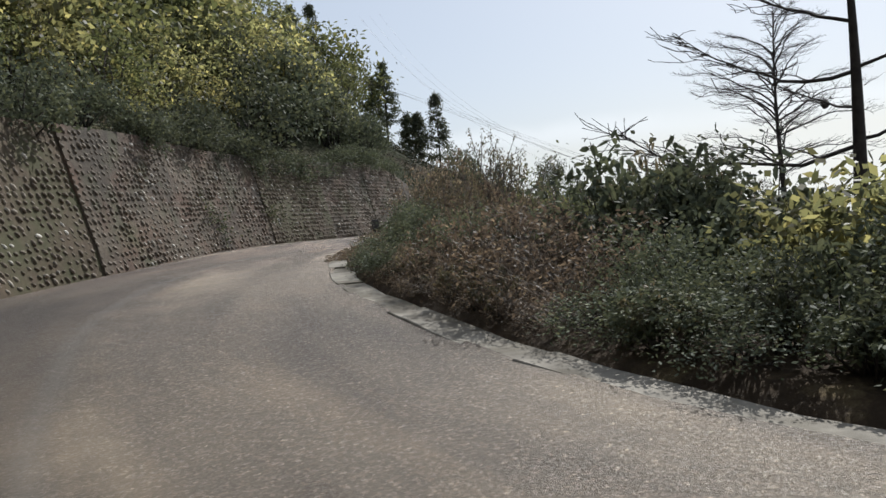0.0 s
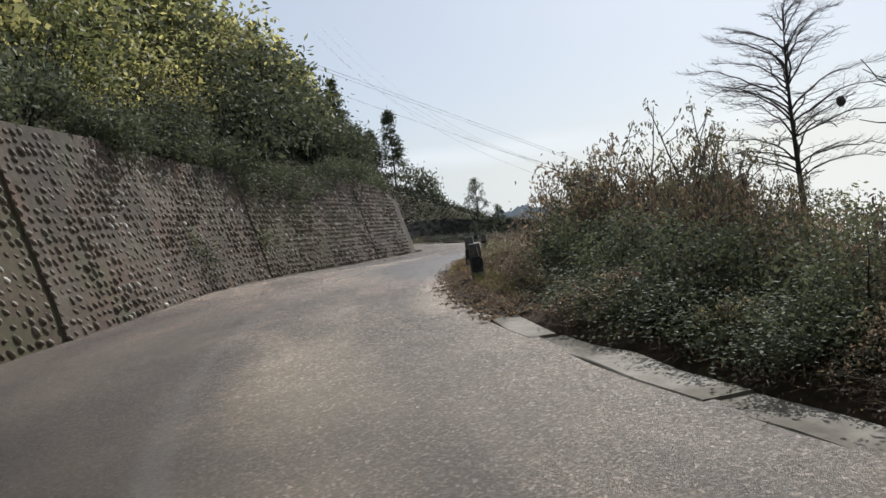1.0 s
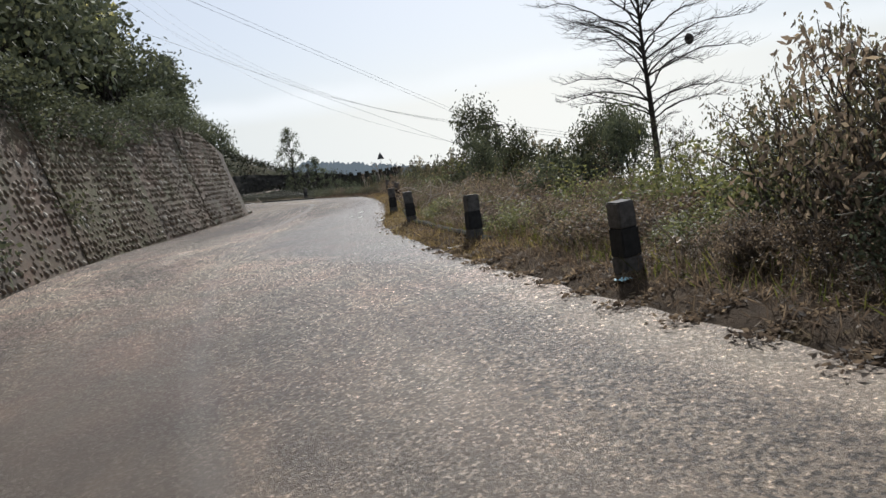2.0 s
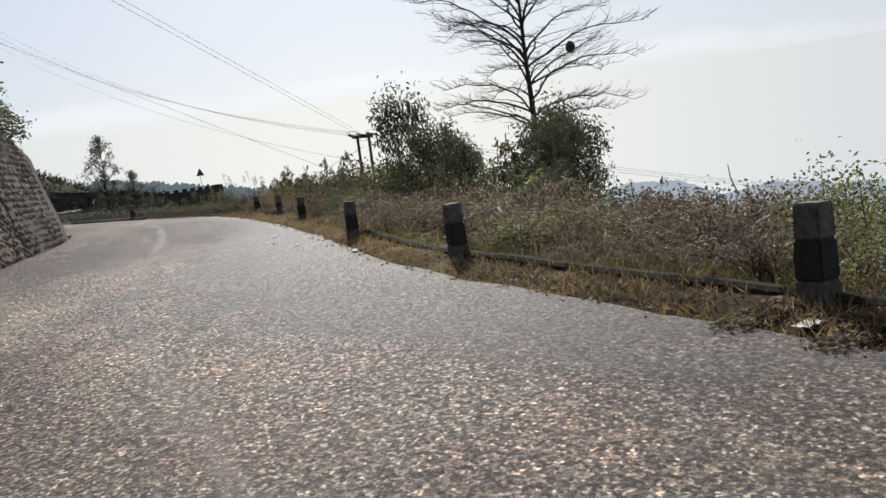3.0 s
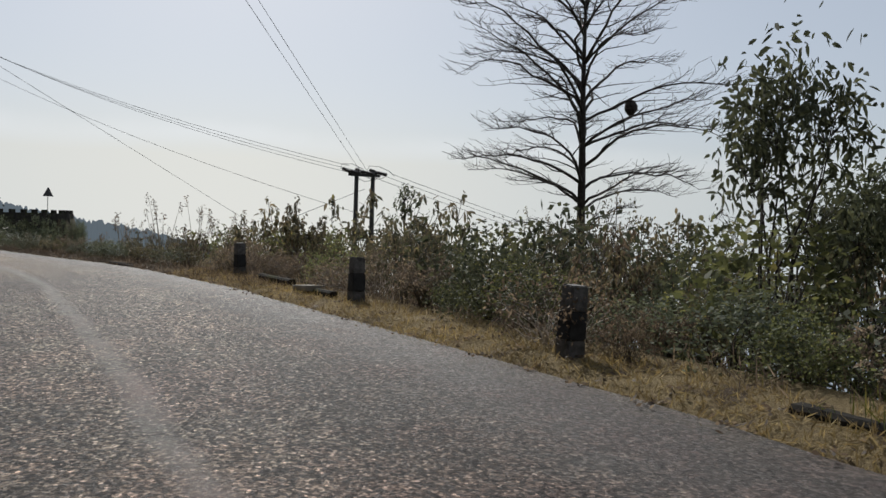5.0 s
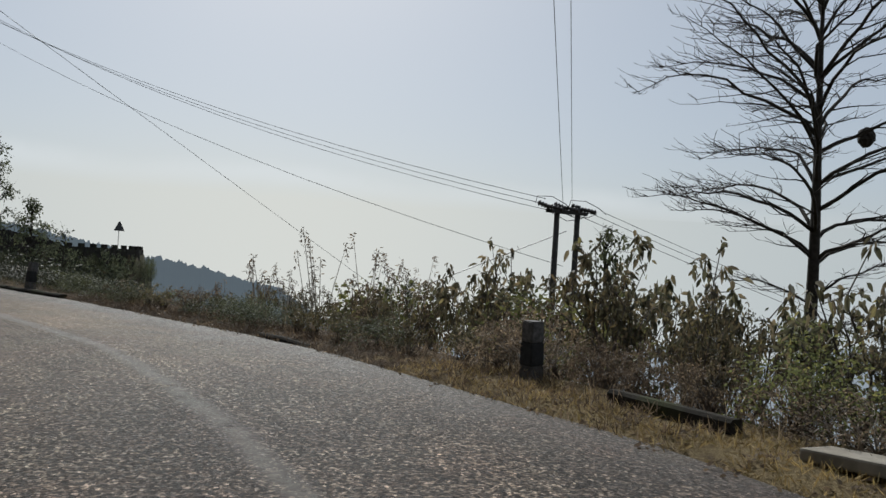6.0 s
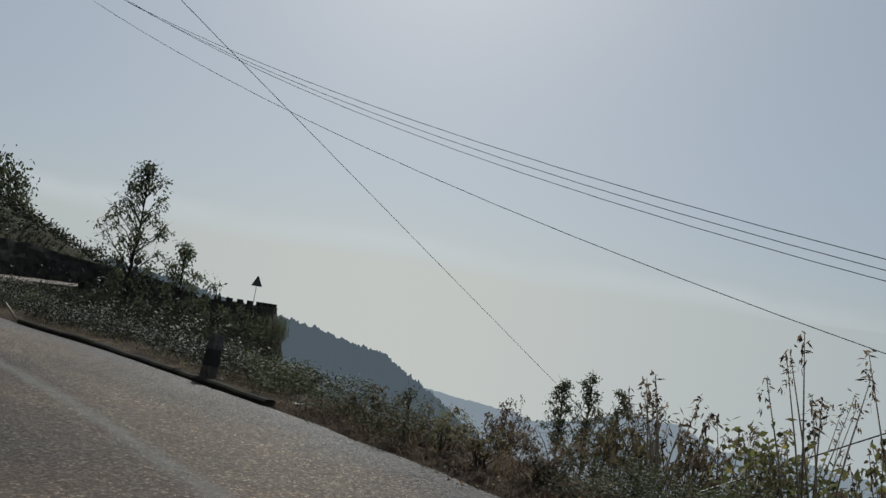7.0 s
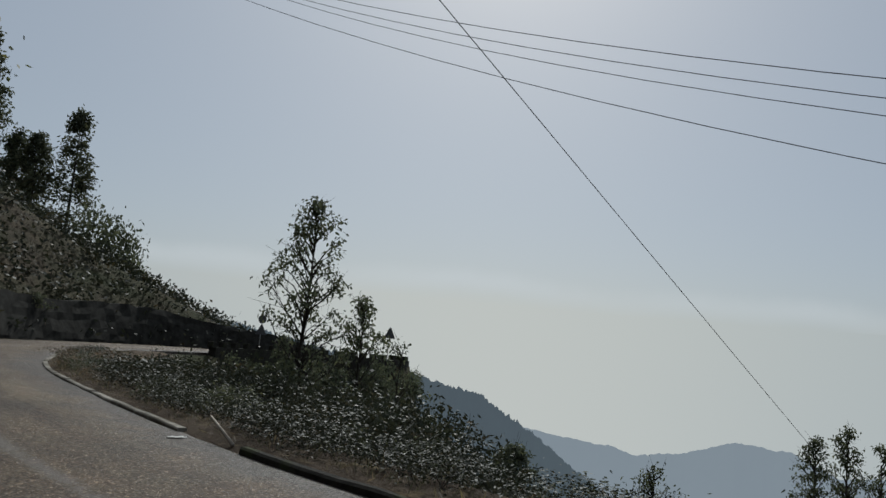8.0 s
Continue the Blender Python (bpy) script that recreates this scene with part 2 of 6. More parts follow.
def mortar(n, l, p):
    v = coords(n, l)
    c = ramp(n, l, noise_node(n, l, v, 5, 7, 0.7), [(0.3, (0.062, 0.049, 0.037)), (0.7, (0.125, 0.102, 0.076))])
    rust = ramp(n, l, noise_node(n, l, v, 0.75, 5, 0.65), [(0.45, (0, 0, 0)), (0.62, (0.65, 0.65, 0.65))])
    c = mix(n, l, rust, c, (0.115, 0.068, 0.048))
    wet = ramp(n, l, noise_node(n, l, v, 0.33, 6, 0.7), [(0.4, (0.5, 0.5, 0.5)), (0.6, (1.1, 1.08, 1.05))])
    c = mix(n, l, 1.0, c, wet, "MULTIPLY")
    moss = ramp(n, l, noise_node(n, l, v, 0.8, 6, 0.65), [(0.52, (0, 0, 0)), (0.7, (0.6, 0.6, 0.6))])
    l.new(mix(n, l, moss, c, (0.06, 0.07, 0.03)), p.inputs["Base Color"])
    bump(n, l, p, noise_node(n, l, v, 22, 6, 0.7), 0.8, 0.02)


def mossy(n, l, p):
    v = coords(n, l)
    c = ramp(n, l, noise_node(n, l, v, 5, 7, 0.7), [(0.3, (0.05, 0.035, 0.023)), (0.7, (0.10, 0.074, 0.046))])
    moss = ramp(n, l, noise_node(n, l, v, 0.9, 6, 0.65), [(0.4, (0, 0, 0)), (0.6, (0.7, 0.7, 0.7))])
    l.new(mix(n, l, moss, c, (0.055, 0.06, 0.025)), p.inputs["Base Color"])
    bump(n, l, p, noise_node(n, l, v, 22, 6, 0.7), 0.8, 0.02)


def cobble(n, l, p):
    v = coords(n, l)
    g = n.new("ShaderNodeNewGeometry")
    c = ramp(n, l, g.outputs["Random Per Island"], [(0.0, (0.10, 0.079, 0.058)), (0.5, (0.165, 0.136, 0.104)), (0.82, (0.23, 0.197, 0.156)), (0.94, (0.36, 0.328, 0.272)), (1.0, (0.66, 0.63, 0.57))])
    o = n.new("ShaderNodeObjectInfo")
    c = mix(n, l, 1.0, c, ramp(n, l, o.outputs["Random"], [(0.0, (0.65, 0.62, 0.58)), (1.0, (1.2, 1.18, 1.15))]), "MULTIPLY")
    c = mix(n, l, 1.0, c, ramp(n, l, noise_node(n, l, v, 25, 5, 0.7), [(0.3, (0.6, 0.6, 0.6)), (0.7, (1.1, 1.1, 1.1))]), "MULTIPLY")
    moss = ramp(n, l, noise_node(n, l, v, 0.8, 6, 0.65), [(0.55, (0, 0, 0)), (0.72, (0.5, 0.5, 0.5))])
    l.new(mix(n, l, moss, c, (0.07, 0.08, 0.035)), p.inputs["Base Color"])
    bump(n, l, p, noise_node(n, l, v, 40, 5, 0.7), 0.5, 0.008)


def earth(n, l, p):
    v = coords(n, l)
    c = ramp(n, l, noise_node(n, l, v, 0.9, 7, 0.7), [(0.3, (0.03, 0.026, 0.018)), (0.5, (0.058, 0.046, 0.03)), (0.7, (0.10, 0.078, 0.048))])
    g = ramp(n, l, noise_node(n, l, v, 0.15, 5, 0.6), [(0.4, (0, 0, 0)), (0.6, (0.8, 0.8, 0.8))])
    l.new(mix(n, l, g, c, (0.035, 0.042, 0.02)), p.inputs["Base Color"])
    bump(n, l, p, noise_node(n, l, v, 6, 8, 0.75), 0.8, 0.12)


def verge_soil(n, l, p):
    """Brown soil with matted straw, paler and grassier beyond the bend."""
    v = coords(n, l)
    pos = n.new("ShaderNodeSeparateXYZ")
    l.new(v, pos.inputs[0])
    soil = ramp(n, l, noise_node(n, l, v, 3.0, 8, 0.75), [(0.3, (0.045, 0.034, 0.024)), (0.55, (0.085, 0.062, 0.042)), (0.75, (0.15, 0.112, 0.076))])
    straw = ramp(n, l, noise_node(n, l, v, 38, 6, 0.8, 1.5), [(0.35, (0.09, 0.068, 0.036)), (0.5, (0.21, 0.16, 0.085)), (0.7, (0.36, 0.29, 0.165))])
    cover = math_node(n, l, "ADD", noise_node(n, l, v, 1.7, 6, 0.7), math_node(n, l, "ADD", map_range(n, l, pos.outputs[1], 14, 40, -0.14, 0.12), map_range(n, l, pos.outputs[1], 47, 54, 0.0, -0.24)))
    l.new(mix(n, l, map_range(n, l, cover, 0.42, 0.6), soil, straw), p.inputs["Base Color"])
    bump(n, l, p, noise_node(n, l, v, 30, 7, 0.8, 1.0), 1.0, 0.05)


def bark(dark, light):
    def build(n, l, p):
        v = coords(n, l, obj=True)
        l.new(ramp(n, l, noise_node(n, l, v, 6, 6, 0.7), [(0.3, dark), (0.7, light)]), p.inputs["Base Color"])
        bump(n, l, p, noise_node(n, l, v, 20, 5, 0.7), 0.6, 0.02)
    return build


def leaf(stops, translucent=0.35, through_tint=(1.6, 1.55, 1.4)):
    """Leaves: their own shade each, light coming through them."""
    def build(n, l, p):
        g = n.new("ShaderNodeNewGeometry")
        o = n.new("ShaderNodeObjectInfo")
        c = ramp(n, l, g.outputs["Random Per Island"], stops)
        tint = ramp(n, l, o.outputs["Random"], [(0.0, (0.72, 0.68, 0.6)), (1.0, (1.2, 1.2, 1.1))])
        c = mix(n, l, 1.0, c, tint, "MULTIPLY")
        patch = ramp(n, l, noise_node(n, l, g.outputs["Position"], 0.7, 3), [(0.3, (0.7, 0.7, 0.7)), (0.7, (1.2, 1.15, 1.0))])
        c = mix(n, l, 1.0, c, patch, "MULTIPLY")
        l.new(c, p.inputs["Base Color"])
        t = n.new("ShaderNodeBsdfTranslucent")
        l.new(mix(n, l, 1.0, c, through_tint, "MULTIPLY"), t.inputs["Color"])
        mx = n.new("ShaderNodeMixShader")
        mx.inputs[0].default_value = translucent
        l.new(p.outputs[0], mx.inputs[1])
        l.new(t.outputs[0], mx.inputs[2])
        l.new(mx.outputs[0], n["Material Output"].inputs["Surface"])
    return build


def plain(col, var=0.25, scale=8.0):
    def build(n, l, p):
        v = coords(n, l)
        a, b = tuple(c * (1 - var) for c in col), tuple(min(1, c * (1 + var)) for c in col)
        l.new(ramp(n, l, noise_node(n, l, v, scale, 5, 0.65), [(0.3, a), (0.7, b)]), p.inputs["Base Color"])
        bump(n, l, p, noise_node(n, l, v, scale * 6, 4), 0.3, 0.005)
    return build


ASPHALT = material("worn_asphalt", asphalt, 0.75, 0.4)
CONCRETE = material("pale_concrete", concrete, 0.9)
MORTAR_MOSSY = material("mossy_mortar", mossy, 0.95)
DARK_STONE = material("dark_mossy_stone", dark_stone, 0.95, 0.06)
MORTAR = material("wall_mortar", mortar, 0.95)
COBBLE = material("cobble", cobble, 0.75)
EARTH = material("earth", earth, 1.0, 0.1)
VERGE = material("verge_soil", verge_soil, 1.0, 0.1)
BARK_DARK = material("dark_bark", bark((0.02, 0.017, 0.014), (0.06, 0.05, 0.042)), 0.9)
BARK_GREY = material("grey_bark", bark((0.05, 0.042, 0.035), (0.14, 0.12, 0.10)), 0.9)
DEAD_TWIG = material("dead_twig", bark((0.22, 0.185, 0.15), (0.48, 0.42, 0.35)), 0.9)
LEAF_GREEN = material("green_leaf", leaf([(0.0, (0.070, 0.084, 0.047)), (0.5, (0.110, 0.128, 0.066)), (0.9, (0.156, 0.169, 0.081)), (1.0, (0.242, 0.229, 0.103))], 0.4), 0.6, 0.22)
# sunlight on the upper bushes is mixed into this yellower leaf colour
LEAF_SUNLIT = material("sunlit_olive_leaf", leaf([(0.0, (0.09, 0.095, 0.055)), (0.5, (0.165, 0.165, 0.09)), (0.85, (0.24, 0.225, 0.115)), (1.0, (0.34, 0.30, 0.14))], 0.6, (1.7, 1.75, 1.6)), 0.55, 0.25)
LEAF_DRY = material("dry_leaf", leaf([(0.0, (0.062, 0.052, 0.047)), (0.4, (0.108, 0.088, 0.078)), (0.8, (0.165, 0.135, 0.115)), (1.0, (0.28, 0.235, 0.19))], 0.42, (1.5, 1.42, 1.35)), 0.65, 0.2)
LEAF_DARK = material("dark_leaf", leaf([(0.0, (0.057, 0.070, 0.057)), (0.6, (0.095, 0.113, 0.086)), (1.0, (0.146, 0.162, 0.111))], 0.22), 0.75, 0.14)
LEAF_WITHER = material("withering_leaf", leaf([(0.0, (0.054, 0.058, 0.046)), (0.45, (0.098, 0.096, 0.074)), (0.8, (0.14, 0.12, 0.092)), (0.95, (0.18, 0.147, 0.112)), (1.0, (0.215, 0.205, 0.10))], 0.34), 0.6, 0.22)
# shade of the gully and far hill is put into this darker leaf colour
LEAF_SHADED = material("shaded_green_leaf", leaf([(0.0, (0.022, 0.028, 0.022)), (0.6, (0.04, 0.048, 0.035)), (0.94, (0.065, 0.068, 0.046)), (1.0, (0.11, 0.085, 0.055))], 0.12), 0.62, 0.2)
ROCK_DARK = material("dark_rock", plain((0.026, 0.025, 0.022), 0.6, 1.5), 1.0, 0.05)
GRASS_DRY = material("dry_grass", leaf([(0.0, (0.14, 0.105, 0.06)), (0.5, (0.26, 0.20, 0.11)), (0.9, (0.42, 0.34, 0.20)), (1.0, (0.16, 0.14, 0.06))], 0.35, (1.0, 0.95, 0.85)), 0.8, 0.2)
GRASS_GREEN = material("green_grass", leaf([(0.0, (0.05, 0.07, 0.02)), (0.6, (0.10, 0.12, 0.03)), (1.0, (0.20, 0.18, 0.07))]), 0.7, 0.25)


# ---- mesh tools ----
def part(name, data, mat=None, parent=None, label="", smooth=False):
    """Links a bmesh or a mesh as one object under a thing."""
    if isinstance(data, bmesh.types.BMesh):
        me = bpy.data.meshes.new(name)
        data.to_mesh(me)
        data.free()
    else:
        me = data
    if mat is not None and not me.materials:
        me.materials.append(mat)
    if smooth:
        me.polygons.foreach_set("use_smooth", [True] * len(me.polygons))
    ob = new(name, me)
    if parent is not None:
        ob.parent = parent
    if label:
        ob["label"] = label
    return ob


def mesh_of(name, verts, faces, mat, smooth=False):
    me = bpy.data.meshes.new(name)
    me.from_pydata([tuple(v) for v in np.asarray(verts, dtype=float).tolist()], [], faces if isinstance(faces, list) else faces.tolist())
    me.materials.append(mat)
    if smooth:
        me.polygons.foreach_set("use_smooth", [True] * len(me.polygons))
    return me


def box(bm, x0, y0, z0, x1, y1, z1, m=None, bevel=0.0):
    v = bmesh.ops.create_cube(bm, size=1.0)["verts"]
    for k in v:
        k.co = Vector((x0 + (k.co.x + 0.5) * (x1 - x0), y0 + (k.co.y + 0.5) * (y1 - y0), z0 + (k.co.z + 0.5) * (z1 - z0)))
    if bevel:
        e = {e for k in v for e in k.link_edges}
        r = bmesh.ops.bevel(bm, geom=list(e), offset=bevel, segments=2, affect="EDGES", profile=0.6)
        v = list({k for f in r["faces"] for k in f.verts} | {k for k in v if k.is_valid})
    if m is not None:
        bmesh.ops.transform(bm, matrix=m, verts=v)
    return v


def tube(pts, radii, sides=6):
    """Vertices and faces of a tapered tube along pts."""
    pts = [Vector(p) for p in pts]
    vs, fs = [], []
    for i, p in enumerate(pts):
        d = (pts[min(i + 1, len(pts) - 1)] - pts[max(i - 1, 0)]).normalized()
        a = d.orthogonal().normalized() if i == 0 else (a - d * a.dot(d)).normalized()
        b = d.cross(a)
        for k in range(sides):
            an = 2 * math.pi * k / sides
            vs.append(p + (a * math.cos(an) + b * math.sin(an)) * radii[i])
    for i in range(len(pts) - 1):
        for k in range(sides):
            j = (k + 1) % sides
            fs.append((i * sides + k, i * sides + j, (i + 1) * sides + j, (i + 1) * sides + k))
    fs.append(tuple(range(sides - 1, -1, -1)))
    fs.append(tuple(range((len(pts) - 1) * sides, len(pts) * sides)))
    return vs, fs


class Tubes:
    def __init__(self):
        self.v, self.f = [], []

    def add(self, pts, radii, sides=5):
        v, f = tube(pts, radii, sides)
        o = len(self.v)
        self.v += [tuple(k) for k in v]
        self.f += [tuple(i + o for i in q) for q in f]

    def mesh(self, name, mat):
        return mesh_of(name, self.v, self.f, mat, True)


def leaves(name, centres, length, width, mat, rng, droop=0.3, spread=1.0, ovate=False):
    """A crown of single creased leaves at the given places."""
    c = np.asarray(centres)
    n = len(c)
    az = rng.uniform(0, 2 * np.pi, n)
    el = rng.normal(-droop, 0.6 * spread, n)
    d = np.stack([np.cos(az) * np.cos(el), np.sin(az) * np.cos(el), np.sin(el)], 1)
    up = rng.normal(0, 1, (n, 3))
    s = np.cross(d, up)
    s /= np.linalg.norm(s, axis=1)[:, None] + 1e-9
    nn = np.cross(s, d)
    ln = (length * rng.uniform(0.6, 1.4, n))[:, None]
    wd = (width * rng.uniform(0.7, 1.3, n))[:, None]
    if ovate:
        tip = c + d * ln - np.array([0, 0, 0.18]) * ln
        m1 = c + d * ln * 0.3 - nn * wd * 0.12
        m2 = c + d * ln * 0.68 - nn * wd * 0.12 - np.array([0, 0, 0.06]) * ln
        v = np.stack([c, m1 + s * wd * 0.5, m2 + s * wd * 0.42, tip, m2 - s * wd * 0.42, m1 - s * wd * 0.5], 1).reshape(-1, 3)
        i = (np.arange(n) * 6)[:, None]
        f = np.concatenate([i + np.array([[0, 1, 2, 3]]), i + np.array([[0, 3, 4, 5]])])
        return mesh_of(name, v, f, mat)
    mid = c + d * ln * 0.45 - nn * wd * 0.2
    v = np.stack([c, mid + s * wd * 0.5 + nn * wd * 0.2, c + d * ln, mid - s * wd * 0.5 + nn * wd * 0.2], 1).reshape(-1, 3)
    i = np.arange(n)[:, None] * 4
    f = np.concatenate([i + np.array([[0, 1, 2]]), i + np.array([[0, 2, 3]])])
    return mesh_of(name, v, f, mat)


def ease(a, b, x):
    t = np.clip((x - a) / (b - a), 0, 1)
    return t * t * (3 - 2 * t)


def bumpy(x, y, scale, seed=0.0):
    """A cheap smooth noise of about -1 to 1."""
    a = np.sin(x / scale * 1.3 + 1.7 * np.sin(y / scale * 0.9 + seed) + seed)
    b = np.sin(y / scale * 1.7 + 1.3 * np.sin(x / scale * 1.1 + 2 * seed) + 2.1 + seed)
    c = np.sin((x + y) / scale * 2.9 + seed * 3 + 1.1 * np.sin((x - y) / scale * 2.3))
    return (a + b + 0.5 * c) / 2.5


# ---- plan ----
RIGHT = np.array([(19, -24), (14, -13), (7.6, -5.5), (5.4, -2.8), (4.0, -0.8), (2.9, 1.2), (1.7, 3.8), (1.0, 5.7), (0.4, 8), (-0.1, 10.8), (-0.45, 14), (-0.5, 18),
    (-0.45, 22), (-0.24, 25.5), (0.35, 29), (1.15, 33), (1.9, 37), (2.5, 41), (3.0, 45), (3.4, 49), (3.45, 53), (2.9, 57.5), (2.2, 61.5), (1.2, 65.5),
    (0.1, 69.5), (-1.2, 73), (-2.1, 76), (-3.8, 83), (-4.9, 89), (-5.2, 95), (-4.7, 101), (-3.0, 107), (0.3, 114), (5, 120.5), (11, 125.5), (17, 129.3),
    (21.5, 133.5), (23.5, 140), (22, 148), (17, 156)])


def resample(p, step):
    q = [p[0]]
    for i in range(len(p) - 1):
        a, b = p[max(i - 1, 0)], p[min(i + 2, len(p) - 1)]
        for k in range(1, 9):
            t = k / 8
            h1, h2, h3, h4 = 2 * t**3 - 3 * t**2 + 1, -2 * t**3 + 3 * t**2, t**3 - 2 * t**2 + t, t**3 - t**2
            q.append(h1 * p[i] + h2 * p[i + 1] + h3 * (p[i + 1] - a) / 2 + h4 * (b - p[i]) / 2)
    q = np.array(q)
    s = np.concatenate([[0], np.cumsum(np.linalg.norm(np.diff(q, axis=0), axis=1))])
    u = np.arange(0, s[-1], step)
    return np.stack([np.interp(u, s, q[:, 0]), np.interp(u, s, q[:, 1])], 1)


EDGE = resample(RIGHT, 0.75)                     # right edge of the asphalt
TAN = np.gradient(EDGE, axis=0)
TAN /= np.linalg.norm(TAN, axis=1)[:, None]
for _ in range(6):
    TAN[1:-1] = (TAN[:-2] + 2 * TAN[1:-1] + TAN[2:]) / 4
TAN /= np.linalg.norm(TAN, axis=1)[:, None]
LEFTN = np.stack([-TAN[:, 1], TAN[:, 0]], 1)     # to the left of travel
WIDTH = np.interp(EDGE[:, 1], [-10, 4, 10, 15, 20, 26, 33, 40, 46, 52, 60, 150], [8.6, 8.2, 7.6, 7.3, 7.2, 7.3, 7.4, 7.0, 6.6, 6.1, 6.3, 6.4])
ZEDGE = np.interp(EDGE[:, 1], [-25, -6, 0, 5, 9, 15, 22, 30, 38, 46, 54, 62, 72, 85, 100, 115, 130], [-1.5, -0.62, -0.42, -0.16, -0.02, 0.05, 0.08, 0.08, 0.02, 0.0, -0.02, -0.02, 0.03, 0.12, 0.2, 0.35, 0.5])
ZLEFT = ZEDGE + np.interp(EDGE[:, 1], [0, 8, 14, 20, 26, 60], [-0.36, -0.38, -0.29, -0.12, 0.0, 0.0])
LEFT = EDGE + LEFTN * WIDTH[:, None]


def edge_at(y):
    """Index of the road's cross-section whose right edge is nearest to that y (before the far bend)."""
    k = np.searchsorted(EDGE[:200, 1], y)
    return int(min(k, 199))


def on_edge(y, d=0.0, dz=0.0):
    """A place d metres to the right of the asphalt's right edge."""
    k = edge_at(y)
    p = EDGE[k] - LEFTN[k] * d
    return Vector((p[0], p[1], ZEDGE[k] + dz))


def road_side(x, y):
    """Index of the nearest cross-section and the distance left of the right edge."""
    x, y = np.atleast_1d(x), np.atleast_1d(y)
    mid = (EDGE + LEFT) / 2
    k = np.empty(len(x), int)
    for i in range(0, len(x), 4000):
        k[i:i + 4000] = np.argmin((x[i:i + 4000, None] - mid[None, :, 0]) ** 2 + (y[i:i + 4000, None] - mid[None, :, 1]) ** 2, axis=1)
    q = np.stack([x, y], 1) - EDGE[k]
    return k, (q * LEFTN[k]).sum(1)


WALL_FROM, WALL_TO, BATTER = -14.0, 51.5, 0.26
WALL_H = 4.25


def height(x, y):
    x, y = np.asarray(x, float), np.asarray(y, float)
    shape = x.shape
    x, y = x.ravel(), y.ravel()
    k, s = road_side(x, y)
    w = WIDTH[k]
    zr = np.where(s > w / 2, ZLEFT[k], ZEDGE[k])
    # valley side
    d = -s
    drop = np.where(d < 1.6, 0.0, 0.30 * (d - 1.6)) + np.where(d > 28, 0.45 * (d - 28), 0)
    drop = drop * (1 + 2.2 * ease(92, 108, EDGE[k][:, 1]) + 1.1 * ease(66, 76, EDGE[k][:, 1]))
    drop = drop + 5.5 * ease(0.9, 1.9, d) * ease(110, 117, EDGE[k][:, 1])
    zv = zr - 0.03 + 0.1 * ease(0, 0.4, d) - np.minimum(drop, 130) + 0.25 * ease(3, 12, d) * bumpy(x, y, 5.0)
    # hill side
    e = s - w
    crest = np.interp(x, [-120, -60, -33, -21, -11, 0, 8, 14, 30], [75, 50, 29.5, 16.2, 9.8, 4.7, 1.3, 0.6, 0.5])
    crest = np.where(y < 75, 60.0, crest + (60 - crest) * (1 - ease(75, 110, y)))
    back = EDGE[k][:, 1]
    walled = ((back < WALL_TO + 0.5) & (back > WALL_FROM)).astype(float)
    bank = zr + 0.03 + np.where(walled > 0, WALL_H * ease(1.05, 1.75, e) + 0.9 * np.maximum(e - 2.4, 0), 0.85 * np.maximum(e - 1.1, 0))
    r = np.maximum(bank, -500)
    zh = np.where(r < crest, r, crest + 0.04 * (r - crest))
    zh = zh + 0.5 * ease(4, 14, e) * bumpy(x, y, 7.0, 0.7)
    under = np.minimum(ZLEFT[k], ZEDGE[k]) - 0.3
    z = np.where(s < 0, zv, np.where(e > 0, zh, under))
    z = np.where((e > 0) & (e < 0.9), np.minimum(z, ZLEFT[k] - 0.12), z)
    return z.reshape(shape)


def ground_z(x, y):
    return float(height(np.array([x]), np.array([y]))[0])


# ---- ground ----
gx = np.unique(np.concatenate([np.arange(-3000, -200, 280), np.arange(-200, -50, 12), np.arange(-50, -22, 2.0), np.arange(-22, 24, 0.55), np.arange(24, 60, 2.0), np.arange(60, 200, 12), np.arange(200, 3001, 280)]))
gy = np.unique(np.concatenate([np.arange(-3000, -200, 280), np.arange(-200, -40, 12), np.arange(-40, -14, 2.0), np.arange(-14, 112, 0.6), np.arange(112, 190, 1.6), np.arange(190, 320, 10), np.arange(320, 3600, 280)]))
GX, GY = np.meshgrid(gx, gy)
GZ = height(GX, GY)
gk, gs = road_side(GX.ravel(), GY.ravel())
gs = gs.reshape(GX.shape)
GZ = GZ - np.where((gs < 0.3) & (gs > -1.6), 0.2, 0.0)          # the verge's own strip lies over it
far = np.maximum(np.abs(GX) - 200, np.abs(GY - 60) - 240)
GZ = np.where(far > 0, GZ * np.exp(-far / 300.0) + (-130 - 0.24 * np.hypot(GX, GY)) * (1 - np.exp(-far / 300.0)), GZ)
nx, ny = len(gx), len(gy)
idx = np.arange(nx * ny).reshape(ny, nx)
faces = np.stack([idx[:-1, :-1], idx[:-1, 1:], idx[1:, 1:], idx[1:, :-1]], -1).reshape(-1, 4)
ground = part("ground", mesh_of("ground", np.stack([GX, GY, GZ], -1).reshape(-1, 3), faces, EARTH, True), None)
tagged(ground, "brown earth hillside with dry leaf litter", "ground", kind="structure")


